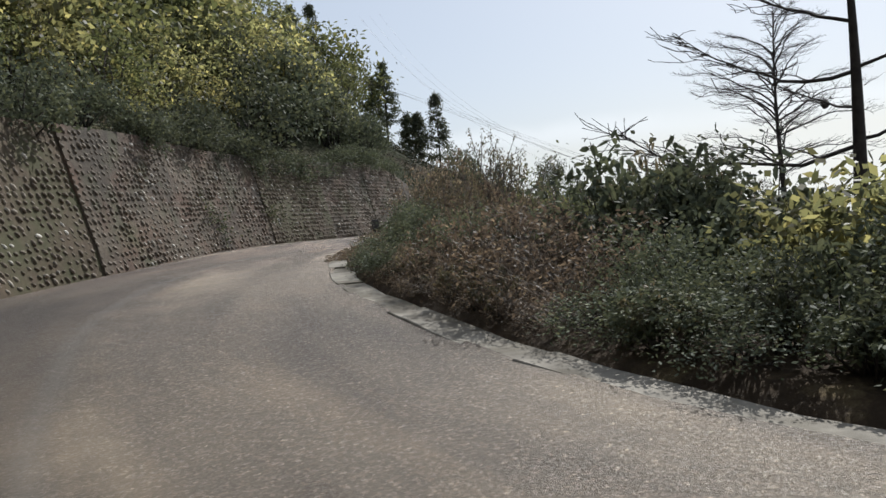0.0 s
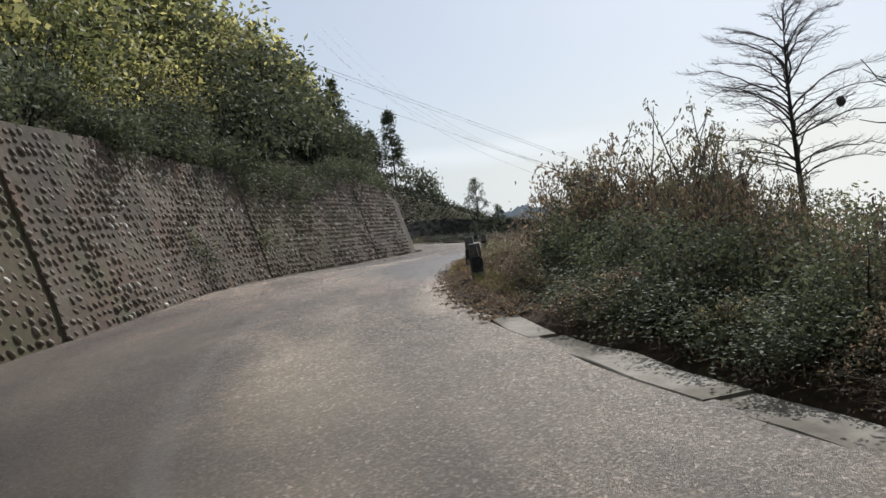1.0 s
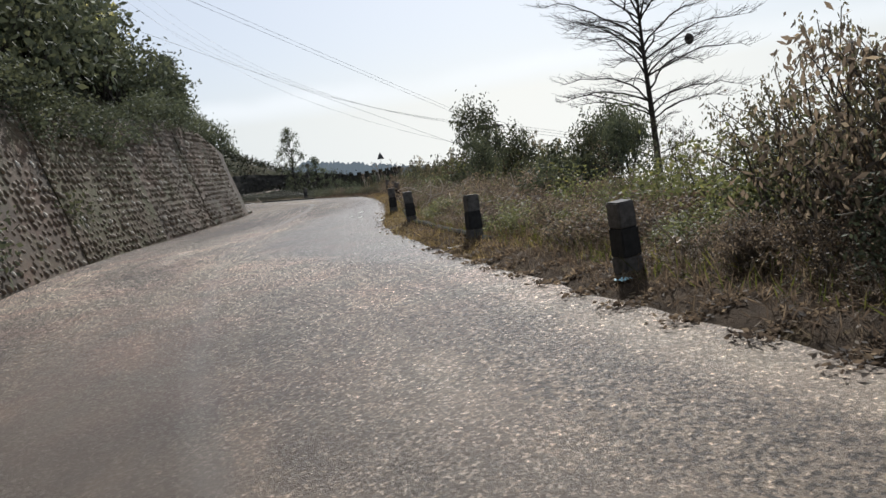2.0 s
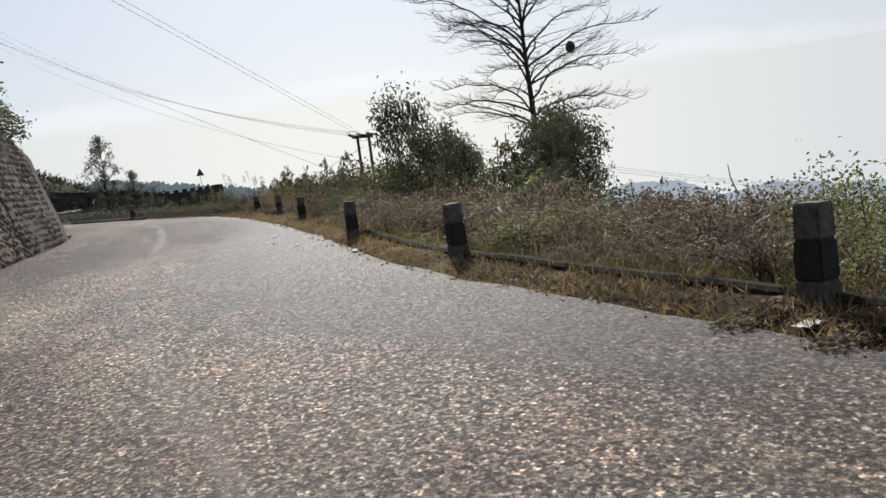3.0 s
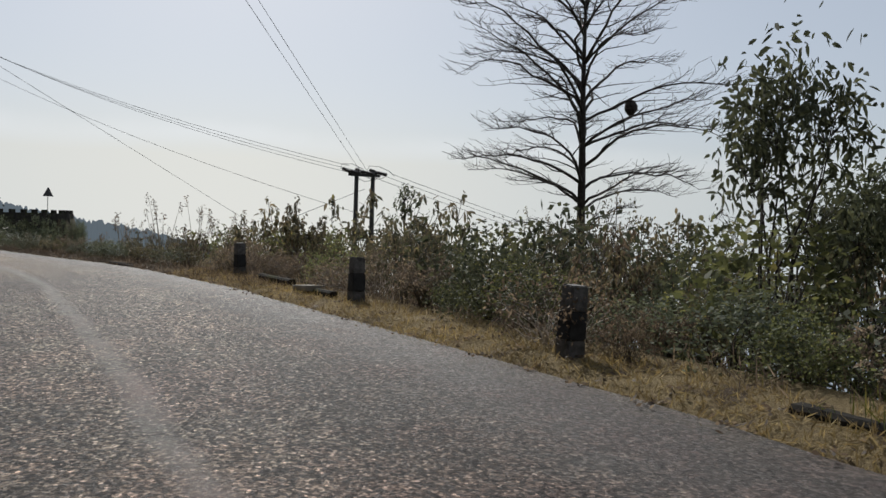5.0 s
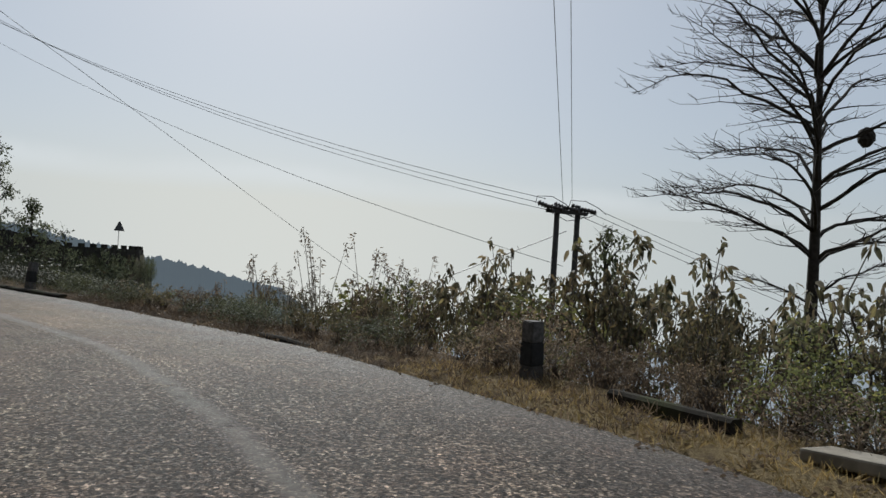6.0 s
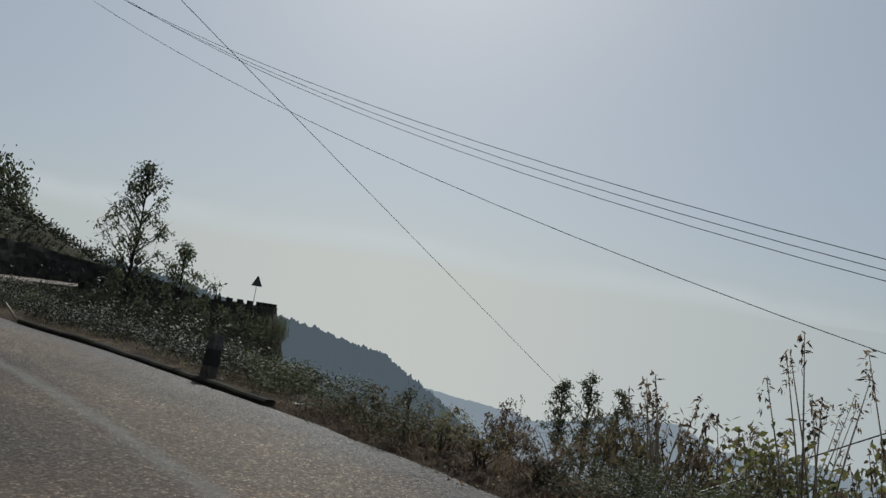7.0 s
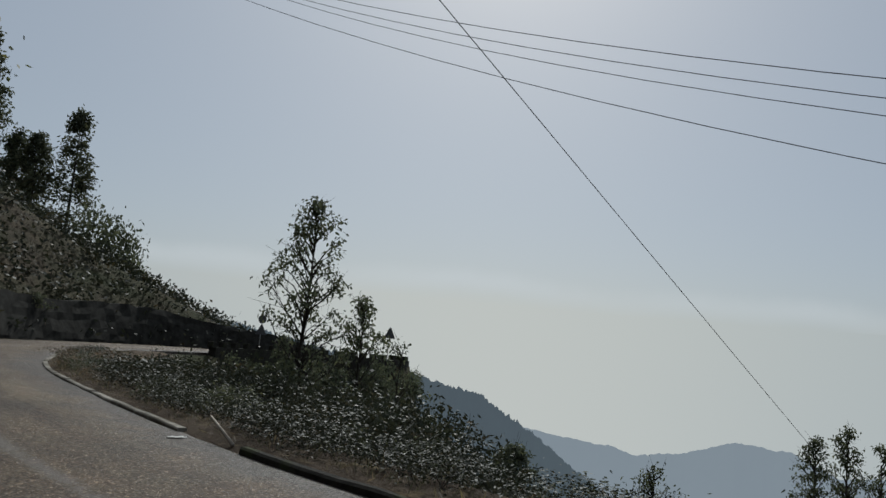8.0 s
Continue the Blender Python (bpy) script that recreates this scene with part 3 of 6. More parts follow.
# ---- road ----
def ribbon(name, d0, d1, dz, mat, cols=8, y0=-1e9, y1=1e9, crown=0.0, jag=0.0, thick=0.25, seed=3):
    """A strip along the road; d: metres left of the right edge, or a share of the width above 0 when given as a tuple."""
    rng = np.random.default_rng(seed)
    ks = [k for k in range(len(EDGE)) if y0 <= EDGE[k][1] <= y1]
    vs, uvs = [], []
    for k in ks:
        a = d0 if not isinstance(d0, tuple) else d0[0] * WIDTH[k] + d0[1]
        b = d1 if not isinstance(d1, tuple) else d1[0] * WIDTH[k] + d1[1]
        ja, jb = rng.normal(0, jag, 2) if jag else (0, 0)
        for c in range(cols + 1):
            t = c / cols
            d = a + ja + (b + jb - a - ja) * t
            u = min(max(d / WIDTH[k], -0.2), 1.2)
            p = EDGE[k] + LEFTN[k] * d
            z = ZEDGE[k] + (ZLEFT[k] - ZEDGE[k]) * u + dz + crown * 4 * max(u * (1 - u), 0) + 0.012 * float(bumpy(p[0], p[1], 2.2))
            vs.append((p[0], p[1], z))
            uvs.append((d, p[1]))
    n = len(ks)
    m = cols + 1
    fs = [(i * m + c, i * m + c + 1, (i + 1) * m + c + 1, (i + 1) * m + c) for i in range(n - 1) for c in range(cols)]
    fs = [f[::-1] for f in fs]
    # outer sides downward
    o = len(vs)
    for i in range(n):
        for c in (0, cols):
            x, y, z = vs[i * m + c]
            vs.append((x, y, z - thick))
            uvs.append(uvs[i * m + c])
    for i in range(n - 1):
        fs.append((i * m, o + 2 * i, o + 2 * i + 2, (i + 1) * m)[::-1])
        fs.append((i * m + cols, (i + 1) * m + cols, o + 2 * i + 3, o + 2 * i + 1)[::-1])
    me = mesh_of(name, vs, fs, mat, False)
    lay = me.uv_layers.new(name="across")
    for loop in me.loops:
        lay.data[loop.index].uv = uvs[loop.vertex_index]
    return part(name, me, None)


road = ribbon("road", -0.04, (1.0, 0.0), 0.0, ASPHALT, 14, crown=0.03, jag=0.03)
tagged(road, "worn grey asphalt road with coarse exposed aggregate", "road", kind="structure")


# ---- shoulder, kerbs and edging ----
vk = [k for k in range(len(EDGE)) if k < 200 and -16 < EDGE[k][1] < 110]
steps = (-0.08, 0.0, 0.08, 0.18, 0.3, 0.45, 0.65, 0.9, 1.2, 1.5, 1.8, 2.1)
vo = np.interp(EDGE[:, 1], [8.4, 9.6], [0.42, 0.0])          # it begins behind the concrete edging
vv = np.array([EDGE[k] - LEFTN[k] * (d + vo[k]) for k in vk for d in steps])
vd = np.tile(np.array(steps), len(vk))
vz = np.repeat(ZEDGE[vk], len(steps)) + np.where(vd < 0.02, -0.12, -0.03 + 0.1 * ease(0, 0.4, vd) - 0.3 * np.maximum(vd - 1.6, 0)) - np.where(vd > 2.0, 0.15, 0.0)
vz = vz + np.where((vd > 0.05) & (vd < 2.0), 0.022 * bumpy(vv[:, 0], vv[:, 1], 0.22, 0.3) + 0.018 * bumpy(vv[:, 0], vv[:, 1], 0.6, 1.3), 0.0)
m = len(steps)
vf = [(i * m + c, (i + 1) * m + c, (i + 1) * m + c + 1, i * m + c + 1) for i in range(len(vk) - 1) for c in range(m - 1)]
verge = part("verge", mesh_of("verge", np.column_stack([vv, vz]), [f[::-1] for f in vf], VERGE, True), None)
tagged(verge, "dry earth verge with straw and fallen leaves beside the asphalt", "verge", kind="structure")


def strip_box(name, y0, y1, d0, d1, z0, z1, mat, label, category="", kind="", wob=0.02, seed=1, bevel=0.02, step=1):
    """A low solid along the road's right side; d: metres outside the asphalt."""
    rng = np.random.default_rng(seed)
    ks = list(range(edge_at(y0), edge_at(y1) + 1, step))
    vs, fs = [], []
    for k in ks:
        w = rng.normal(0, wob, 4)
        for d, z in ((d0 + w[0], z0), (d0 + w[0], z1 - bevel + w[2]), (d0 + bevel + w[0], z1 + w[2]), (d1 - bevel + w[1], z1 + w[2]), (d1 + w[1], z1 - bevel + w[2]), (d1 + w[1], z0)):
            p = EDGE[k] - LEFTN[k] * d
            vs.append((p[0], p[1], ZEDGE[k] + z))
    for i in range(len(ks) - 1):
        for c in range(5):
            fs.append((6 * i + c, 6 * i + c + 1, 6 * i + c + 7, 6 * i + c + 6))
    fs.append(tuple(range(5, -1, -1)))
    e = 6 * (len(ks) - 1)
    fs.append(tuple(range(e, e + 6)))
    ob = part(name, mesh_of(name, vs, fs, mat), None)
    return tagged(ob, label, category, kind=kind)


edging = new("trim_1")
tagged(edging, "pale cracked concrete edging beside the asphalt", kind="structure")
erng = np.random.default_rng(14)
ye = -14.0
while ye < 8.8:
    yn = min(ye + erng.uniform(1.6, 2.6), 9.0)
    wide = float(np.interp(ye, [0, 6, 9.5], [0.38, 0.34, 0.2])) + erng.normal(0, 0.02)
    o = strip_box("slab", ye, yn, -0.06, wide, -0.3, 0.004 + erng.normal(0, 0.004), CONCRETE, "", wob=0.014, seed=int(erng.integers(999)), bevel=0.012)
    o.parent = edging
    ye = yn


for i in range(9):
    o = strip_box("slab", 75.2 + 2.7 * i, 77.85 + 2.7 * i, 0.03, 0.19, -0.3, 0.05, CONCRETE, "", wob=0.008, seed=31 + i, bevel=0.02)
    o.parent = edging


def kerb(y0, y1, d0, w, h, seed):
    return strip_box("kerb", y0, y1, d0, d0 + w, -0.3, h, DARK_STONE, "dark mossy low stone kerb behind the dry grass verge", "kerb", wob=0.012, seed=seed, bevel=0.03)


for y0, y1, d0, h, sd in ((18.5, 24.6, 0.56, 0.14, 2), (25.2, 29.6, 0.56, 0.14, 3), (30.3, 36.2, 0.58, 0.12, 4), (43.9, 45.2, 0.7, 0.17, 5), (46.0, 47.6, 0.9, 0.19, 7), (53.0, 54.4, 0.1, 0.06, 6)):
    tagged(kerb(y0, y1, d0, 0.15, h, sd), group="kerbs on the verge")
for y0, y1, sd in ((62.4, 65.3, 11), (65.35, 69.0, 12), (69.05, 72.6, 13)):
    k = kerb(y0, y1, 0.02, 0.17, 0.08, sd)
    tagged(k, "dark low concrete kerb beside the asphalt", group="kerbs at the bend")


# ---- guard posts ----
def post_mesh(bm, z0, z1, w0, w1):
    v = []
    for z, w in ((z0, w0), (z1, w1)):
        for sx, sy in ((-1, -1), (1, -1), (1, 1), (-1, 1)):
            v.append(bm.verts.new((sx * w / 2, sy * w / 2, z)))
    for a in range(4):
        b = (a + 1) % 4
        bm.faces.new((v[a], v[b], v[4 + b], v[4 + a]))
    bm.faces.new((v[3], v[2], v[1], v[0]))
    bm.faces.new((v[4], v[5], v[6], v[7]))
    bmesh.ops.bevel(bm, geom=[e for e in bm.edges], offset=0.012, segments=2, affect="EDGES")


POST_PALE = material("faded_white_paint", plain((0.095, 0.09, 0.086), 0.5, 14), 0.9)
POST_DARK = material("faded_black_paint", plain((0.025, 0.025, 0.026), 0.4, 14), 0.8)


def guard_post(x, y, turn, lean, h=0.72):
    p = new("guard_post")
    z = ground_z(x, y) - 0.04
    p.matrix_world = pose(x, y, z, lean[0], lean[1], turn)
    for nm, a, b, m, lb in (("foot", -0.25, 0.28 * h, POST_PALE, "weathered pale concrete foot"), ("dark_band", 0.28 * h, 0.66 * h, POST_DARK, "faded black painted band"), ("head", 0.66 * h, h, POST_PALE, "weathered pale concrete head")):
        bm = bmesh.new()
        wa, wb = 0.215 - 0.03 * a / h, 0.215 - 0.03 * b / h
        g = 0.004 if nm == "dark_band" else 0.0
        post_mesh(bm, a, b, wa + g, wb + g)
        part(nm, bm, m, p, lb)
    return tagged(p, "square concrete guard post with faded black band", "guard post", "guard posts along the verge")


for x, y, tn, ln in ((0.12, 15.0, 10, (2, -3)), (0.08, 19.8, 4, (-1, 2)), (0.28, 25.05, -8, (1, -2)), (0.88, 30.05, -12, (0, 1)), (2.78, 38.6, -12, (2, 2)), (3.68, 43.7, -8, (-2, 1)), (4.55, 49.6, 0, (1, -2)), (1.62, 65.6, 18, (0, 4))):
    guard_post(x, y, tn, ln)


# ---- retaining wall ----
wk = [k for k in range(len(EDGE)) if WALL_FROM <= EDGE[k][1] <= WALL_TO]
HTOP = {k: WALL_H + 0.12 * math.sin(k * 0.21) + float(np.interp(EDGE[k][1], [5, 14, 25, 40, 46, 51], [0.25, 0.2, -0.15, 0.1, -0.05, -0.9])) for k in wk}


def wall_point(k, e, h):
    p = EDGE[k] + LEFTN[k] * (WIDTH[k] + e + BATTER * h)
    return (p[0], p[1], ZLEFT[k] + h)


wall = new("wall_left")
tagged(wall, "battered retaining wall of river cobbles set in brown mortar", "wall", kind="structure")
PANELS = [wk[0]]
for yy in (-7, 0, 7, 14.9, 21.0, 27.5, 34.5, 41, 46.5):
    PANELS.append(edge_at(yy))
PANELS.append(wk[-1])
PROUD = (0.0, 0.0, 0.0, 0.0, 0.07, 0.04, 0.07, 0.04, 0.07, 0.04)
for pi, (ka, kb) in enumerate(zip(PANELS[:-1], PANELS[1:])):
    proud = PROUD[pi]
    vs, fs = [], []
    rows = 8
    for k in range(ka, kb + 1):
        for r in range(rows + 1):
            h = -0.4 + (HTOP[k] + 0.4) * r / rows
            vs.append(wall_point(k, -proud + 0.03 * float(bumpy(k * 1.0, h * 2.0, 1.3)), h))
        vs.append(wall_point(k, 0.75, HTOP[k] - 0.02))
        vs.append(wall_point(k, 1.6, -0.4))
    m = rows + 3
    n = kb - ka + 1
    for i in range(n - 1):
        for r in range(m - 1):
            fs.append((i * m + r, (i + 1) * m + r, (i + 1) * m + r + 1, i * m + r + 1))
    fs.append(tuple(range(m)))
    fs.append(tuple(range((n - 1) * m + m - 1, (n - 1) * m - 1, -1)))
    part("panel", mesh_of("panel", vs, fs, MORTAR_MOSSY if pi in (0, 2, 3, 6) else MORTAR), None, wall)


def dome(a, b, h):
    """A cobble's visible half: an oval dome of 30 triangles."""
    vs, fs = [], []
    for ring, (r, z) in enumerate(((1.0, -0.25), (0.86, 0.55), (0.45, 0.95))):
        for i in range(7):
            t = 2 * math.pi * i / 7 + ring * 0.3
            vs.append((a * r * math.cos(t), b * r * math.sin(t), h * z))
    for q in range(2):
        for i in range(7):
            j = (i + 1) % 7
            fs.append((q * 7 + i, q * 7 + j, q * 7 + 7 + j, q * 7 + 7 + i))
    fs.append(tuple(range(14, 21)))
    return vs, fs


wrng = np.random.default_rng(21)
dome_meshes = []
for i in range(6):
    v, f = dome(0.105 * wrng.uniform(0.8, 1.2), 0.042 * wrng.uniform(0.8, 1.25), 0.05 * wrng.uniform(0.8, 1.3))
    v = [(x + wrng.normal(0, 0.006), y + wrng.normal(0, 0.006), z) for x, y, z in v]
    dome_meshes.append((mesh_of("cobble", v, f, COBBLE, True), np.array(v), f))
rest_v, rest_f, rest_n, singles = [], [], 0, []
for ci in range(int((len(wk) - 3) * 0.75 / 0.26)):
    u = ci * 0.26 / 0.75
    k0 = wk[0] + int(u)
    fr = u - int(u)
    if k0 + 1 > wk[-1]:
        continue
    hmax = HTOP[k0] - 0.1
    pan = sum(1 for q in PANELS[1:-1] if q <= k0)
    for ri in range(int(hmax / 0.205)):
        h = 0.1 + ri * 0.205 + (0.03 if ci % 2 else 0.0) + wrng.normal(0, 0.02)
        if h > hmax or wrng.random() < 0.08:
            continue
        f2 = min(max(fr + wrng.normal(0, 0.03), 0), 1)
        a, b = Vector(wall_point(k0, -PROUD[pan], h)), Vector(wall_point(k0 + 1, -PROUD[pan], h))
        c = a.lerp(b, f2)
        along = (b - a).normalized()
        upw = (Vector(wall_point(k0, 0, h + 1)) - Vector(wall_point(k0, 0, h))).normalized()
        out = along.cross(upw).normalized()
        if out.x < 0:
            out = -out
        tilt = wrng.normal(-0.72, 0.2)
        ax = (along * math.cos(tilt) + upw * math.sin(tilt)).normalized()
        ay = out.cross(ax)
        sc = wrng.uniform(0.7, 1.2)
        M = Matrix(((ax.x, ay.x, out.x, c.x), (ax.y, ay.y, out.y, c.y), (ax.z, ay.z, out.z, c.z), (0, 0, 0, 1))) @ Matrix.Scale(sc, 4)
        di = int(wrng.integers(6))
        if 14.2 < c.y < 17.6 and len(singles) < 300:
            singles.append((di, M))
        else:
            A = np.array(M)
            rest_v.append(dome_meshes[di][1] @ A[:3, :3].T + A[:3, 3])
            rest_f += [tuple(i + rest_n for i in q) for q in dome_meshes[di][2]]
            rest_n += len(dome_meshes[di][1])
tagged(part("cobbles", mesh_of("cobbles", np.concatenate(rest_v), rest_f, COBBLE, True), None, wall), "grey and brown river cobbles set in rows", kind="stuff")


# ---- plants ----
def clump_points(rng, n, h, r, clumps, base=0.15, spread=0.2, flat=0.75):
    """Leaf places gathered in clumps within an uneven dome."""
    th, rr = rng.uniform(0, 2 * np.pi, clumps), np.sqrt(rng.uniform(0.02, 1, clumps)) * r
    top = h * (1 - flat * (rr / r) ** 2 * rng.uniform(0.5, 1.0, clumps))
    z = h * base + (top - h * base) * rng.uniform(0, 1, clumps) ** 0.6
    c = np.stack([rr * np.cos(th), rr * np.sin(th), z], 1)
    pick = rng.integers(0, clumps, n)
    p = c[pick] + rng.normal(0, 1, (n, 3)) * spread * np.array([1, 1, 0.8])
    p[:, 2] = np.maximum(p[:, 2], 0.04)
    return p, c


def stems_mesh(rng, tips, mat, base_r=0.02, spread=0.15, rad=0.014):
    t = Tubes()
    for c in tips:
        b = Vector((rng.normal(0, spread), rng.normal(0, spread), -0.1))
        e = Vector(c)
        m1 = b.lerp(e, 0.4) + Vector(rng.normal(0, 0.08, 3)) + Vector((0, 0, 0.12 * e.z))
        m2 = b.lerp(e, 0.75) + Vector(rng.normal(0, 0.06, 3)) + Vector((0, 0, 0.06 * e.z))
        t.add([b, m1, m2, e], [rad * 1.3, rad, rad * 0.6, rad * 0.25], 4)
    return t.mesh("branching", mat)


KINDS = {}


def add_kind(name, variants, h, r, n, clumps, ll, lw, leafmat, stemmat, droop, spread, base=0.1, seed=0, stems=14, flat=0.75, rad=0.014):
    out = []
    for i in range(variants):
        rng = np.random.default_rng(seed * 100 + i)
        p, c = clump_points(rng, n, h, r, clumps, base, spread, flat)
        out.append((stems_mesh(rng, c[:stems], stemmat, spread=0.12 * r, rad=rad), leaves("foliage", p, ll, lw, leafmat, rng, droop)))
    KINDS[name] = (h, out)


def add_tufted(name, variants, h, r, stems, twigs, per, ll, lw, leafmat, stemmat, droop, low=0.35, flat=0.45, seed=0, rad=0.014, puff=0.035):
    """A shrub of bare fanning stems that end in tufts of hanging leaves."""
    out = []
    for i in range(variants):
        rng = np.random.default_rng(seed * 100 + i)
        T, pts = Tubes(), []
        for q in range(stems):
            az, rr = rng.uniform(0, 6.283), math.sqrt(rng.uniform(0.01, 1.0)) * r
            top = h * (1 - flat * (rr / r) ** 2 * rng.uniform(0.4, 1.0)) * rng.uniform(0.62, 1.0)
            if q == 0:
                rr, top = rr * 0.4, h
            b = Vector((rng.normal(0, 0.1 * r), rng.normal(0, 0.1 * r), -0.1))
            e = Vector((rr * math.cos(az), rr * math.sin(az), top))
            line = [b, b.lerp(e, 0.35) + Vector((rng.normal(0, 0.05 * h), rng.normal(0, 0.05 * h), 0.10 * h)), b.lerp(e, 0.7) + Vector((rng.normal(0, 0.04 * h), rng.normal(0, 0.04 * h), 0.07 * h)), e]
            T.add(line, [rad * 1.3, rad, rad * 0.65, rad * 0.35], 4)
            tips = [e]
            for _ in range(twigs):
                u = rng.uniform(low, 0.95) * 3
                k = min(int(u), 2)
                p = line[k].lerp(line[k + 1], u - k)
                a2 = rng.uniform(0, 6.283)
                tip = p + Vector((math.cos(a2), math.sin(a2), rng.uniform(0.1, 1.0))) * (h * rng.uniform(0.05, 0.13))
                T.add([p, p.lerp(tip, 0.55) + Vector((0, 0, -0.01 * h)), tip], [rad * 0.5, rad * 0.4, rad * 0.25], 3)
                tips.append(tip)
            for tip in tips:
                m = max(int(per * rng.uniform(0.5, 1.5)), 2)
                pts.append(np.array(tip) + rng.normal(0, 1, (m, 3)) * np.array([puff, puff, puff * 1.8]))
        out.append((T.mesh("branching", stemmat), leaves("foliage", np.concatenate(pts), ll, lw, leafmat, rng, droop, 1.0, True)))
    KINDS[name] = (h, out)


add_kind("green", 4, 2.2, 1.25, 1700, 50, 0.095, 0.05, LEAF_GREEN, BARK_GREY, 0.25, 0.2, seed=1)
add_kind("dark", 4, 2.2, 1.35, 2000, 50, 0.10, 0.055, LEAF_DARK, BARK_DARK, 0.3, 0.22, seed=2)
add_kind("dry", 4, 2.4, 1.25, 1800, 64, 0.095, 0.036, LEAF_DRY, BARK_GREY, 0.8, 0.13, seed=3, stems=34, base=0.05, flat=0.6)
add_tufted("hanging", 3, 2.6, 1.25, 22, 7, 15, 0.047, 0.02, LEAF_WITHER, BARK_GREY, 0.95, 0.3, 0.4, seed=4)
add_tufted("bigleaf", 4, 2.2, 0.95, 13, 4, 11, 0.115, 0.045, LEAF_WITHER, BARK_GREY, 1.0, 0.3, 0.35, seed=5)
add_tufted("glossy", 3, 2.2, 1.1, 18, 6, 10, 0.14, 0.062, LEAF_DARK, BARK_DARK, 0.35, 0.25, 0.4, seed=15)
add_tufted("tuft", 4, 2.3, 1.15, 24, 7, 9, 0.09, 0.034, LEAF_DRY, BARK_GREY, 0.9, 0.2, 0.5, seed=16)
add_tufted("gum", 3, 4.2, 1.35, 10, 8, 20, 0.16, 0.06, LEAF_DARK, BARK_DARK, 0.4, 0.72, 0.22, seed=19, rad=0.022, puff=0.17)
add_kind("bramble", 3, 1.3, 1.3, 1500, 50, 0.08, 0.036, LEAF_DRY, DEAD_TWIG, 0.4, 0.13, seed=6, stems=50, base=0.05, flat=0.5, rad=0.009)
for tall, mat, stem, ll, lw, dr in (("green", LEAF_GREEN, BARK_GREY, 0.12, 0.06, 0.3), ("dark", LEAF_DARK, BARK_DARK, 0.12, 0.065, 0.3), ("dry", LEAF_DRY, BARK_GREY, 0.12, 0.045, 0.8)):
    add_kind(tall + "_tall", 2, 5.0, 1.35, 1050, 56, ll * 1.2, lw * 1.2, mat, stem, dr, 0.17, seed=31 + len(tall), stems=9, base=0.5, flat=0.35, rad=0.02)
add_tufted("hanging_tall", 2, 5.0, 1.35, 16, 9, 9, 0.10, 0.034, LEAF_WITHER, BARK_GREY, 0.9, 0.45, 0.3, seed=40, rad=0.02, puff=0.06)
add_kind("hill", 4, 4.2, 2.1, 1600, 56, 0.26, 0.13, LEAF_SUNLIT, BARK_GREY, 0.3, 0.38, seed=7, stems=12, rad=0.04)
add_kind("hillgreen", 3, 4.0, 2.0, 1600, 56, 0.24, 0.12, LEAF_GREEN, BARK_GREY, 0.3, 0.36, seed=8, stems=12, rad=0.04)
add_kind("hilldark", 3, 4.0, 2.0, 1600, 50, 0.25, 0.13, LEAF_DARK, BARK_DARK, 0.3, 0.36, seed=10, stems=12, rad=0.04)
add_kind("olive", 3, 2.2, 1.3, 2000, 44, 0.15, 0.08, LEAF_SUNLIT, BARK_GREY, 0.2, 0.2, seed=11)
add_tufted("hanging_far", 2, 2.6, 1.25, 14, 5, 9, 0.075, 0.03, LEAF_WITHER, BARK_GREY, 0.95, 0.3, 0.4, seed=24)
add_tufted("tuft_far", 2, 2.3, 1.15, 16, 5, 8, 0.11, 0.042, LEAF_DRY, BARK_GREY, 0.9, 0.2, 0.5, seed=25)
add_kind("green_far", 3, 2.2, 1.25, 900, 56, 0.15, 0.08, LEAF_GREEN, BARK_GREY, 0.25, 0.22, seed=21, stems=6)
add_kind("dark_far", 3, 2.2, 1.35, 950, 56, 0.15, 0.085, LEAF_DARK, BARK_DARK, 0.3, 0.24, seed=22, stems=6)
add_kind("dry_far", 3, 2.4, 1.25, 1050, 56, 0.105, 0.042, LEAF_DRY, BARK_GREY, 0.8, 0.14, seed=23, stems=14, base=0.05, flat=0.6)
add_kind("hill_far", 3, 4.2, 2.1, 900, 60, 0.36, 0.2, LEAF_SUNLIT, BARK_GREY, 0.3, 0.4, seed=27, stems=6, rad=0.04)
add_kind("hillgreen_far", 3, 4.0, 2.0, 900, 60, 0.34, 0.18, LEAF_GREEN, BARK_GREY, 0.3, 0.4, seed=28, stems=6, rad=0.04)
NAMES = {"green": ("shrub", "dense green broadleaf shrub on the valley side"), "dark": ("shrub", "dark evergreen shrub in shade beside the road"), "dry": ("shrub", "dry brown shrub with withered leaves"),
    "hanging": ("shrub", "tall thin shrub with hanging withered leaves"), "bigleaf": ("shrub", "tall shrub with big drooping green leaves"), "bramble": ("bramble", "tangle of dead brambles and brown twigs"),
    "hill": ("hillside_bush", "bush on the steep hillside, sunlight in its olive and yellow leaves"), "hillgreen": ("hillside_bush", "green bush overhanging the retaining wall"), "hilldark": ("hillside_bush", "bush hanging over the retaining wall, shade in its dark leaf colour"), "olive": ("shrub", "yellow-green shrub behind the dark roadside bushes, sunlight in its leaf colour"), "gum": ("small_tree", "small thin-stemmed tree with hanging green leaves"),
    "glossy": ("shrub", "dark broad-leaved shrub with tufted leaves"), "tuft": ("shrub", "dry brown shrub with withered leaves on bare stems")}
CATEGORY = {"shrub": "shrub", "bramble": "bramble", "hillside_bush": "bush", "small_tree": "tree"}
vrng = np.random.default_rng(77)
BATCH = {}


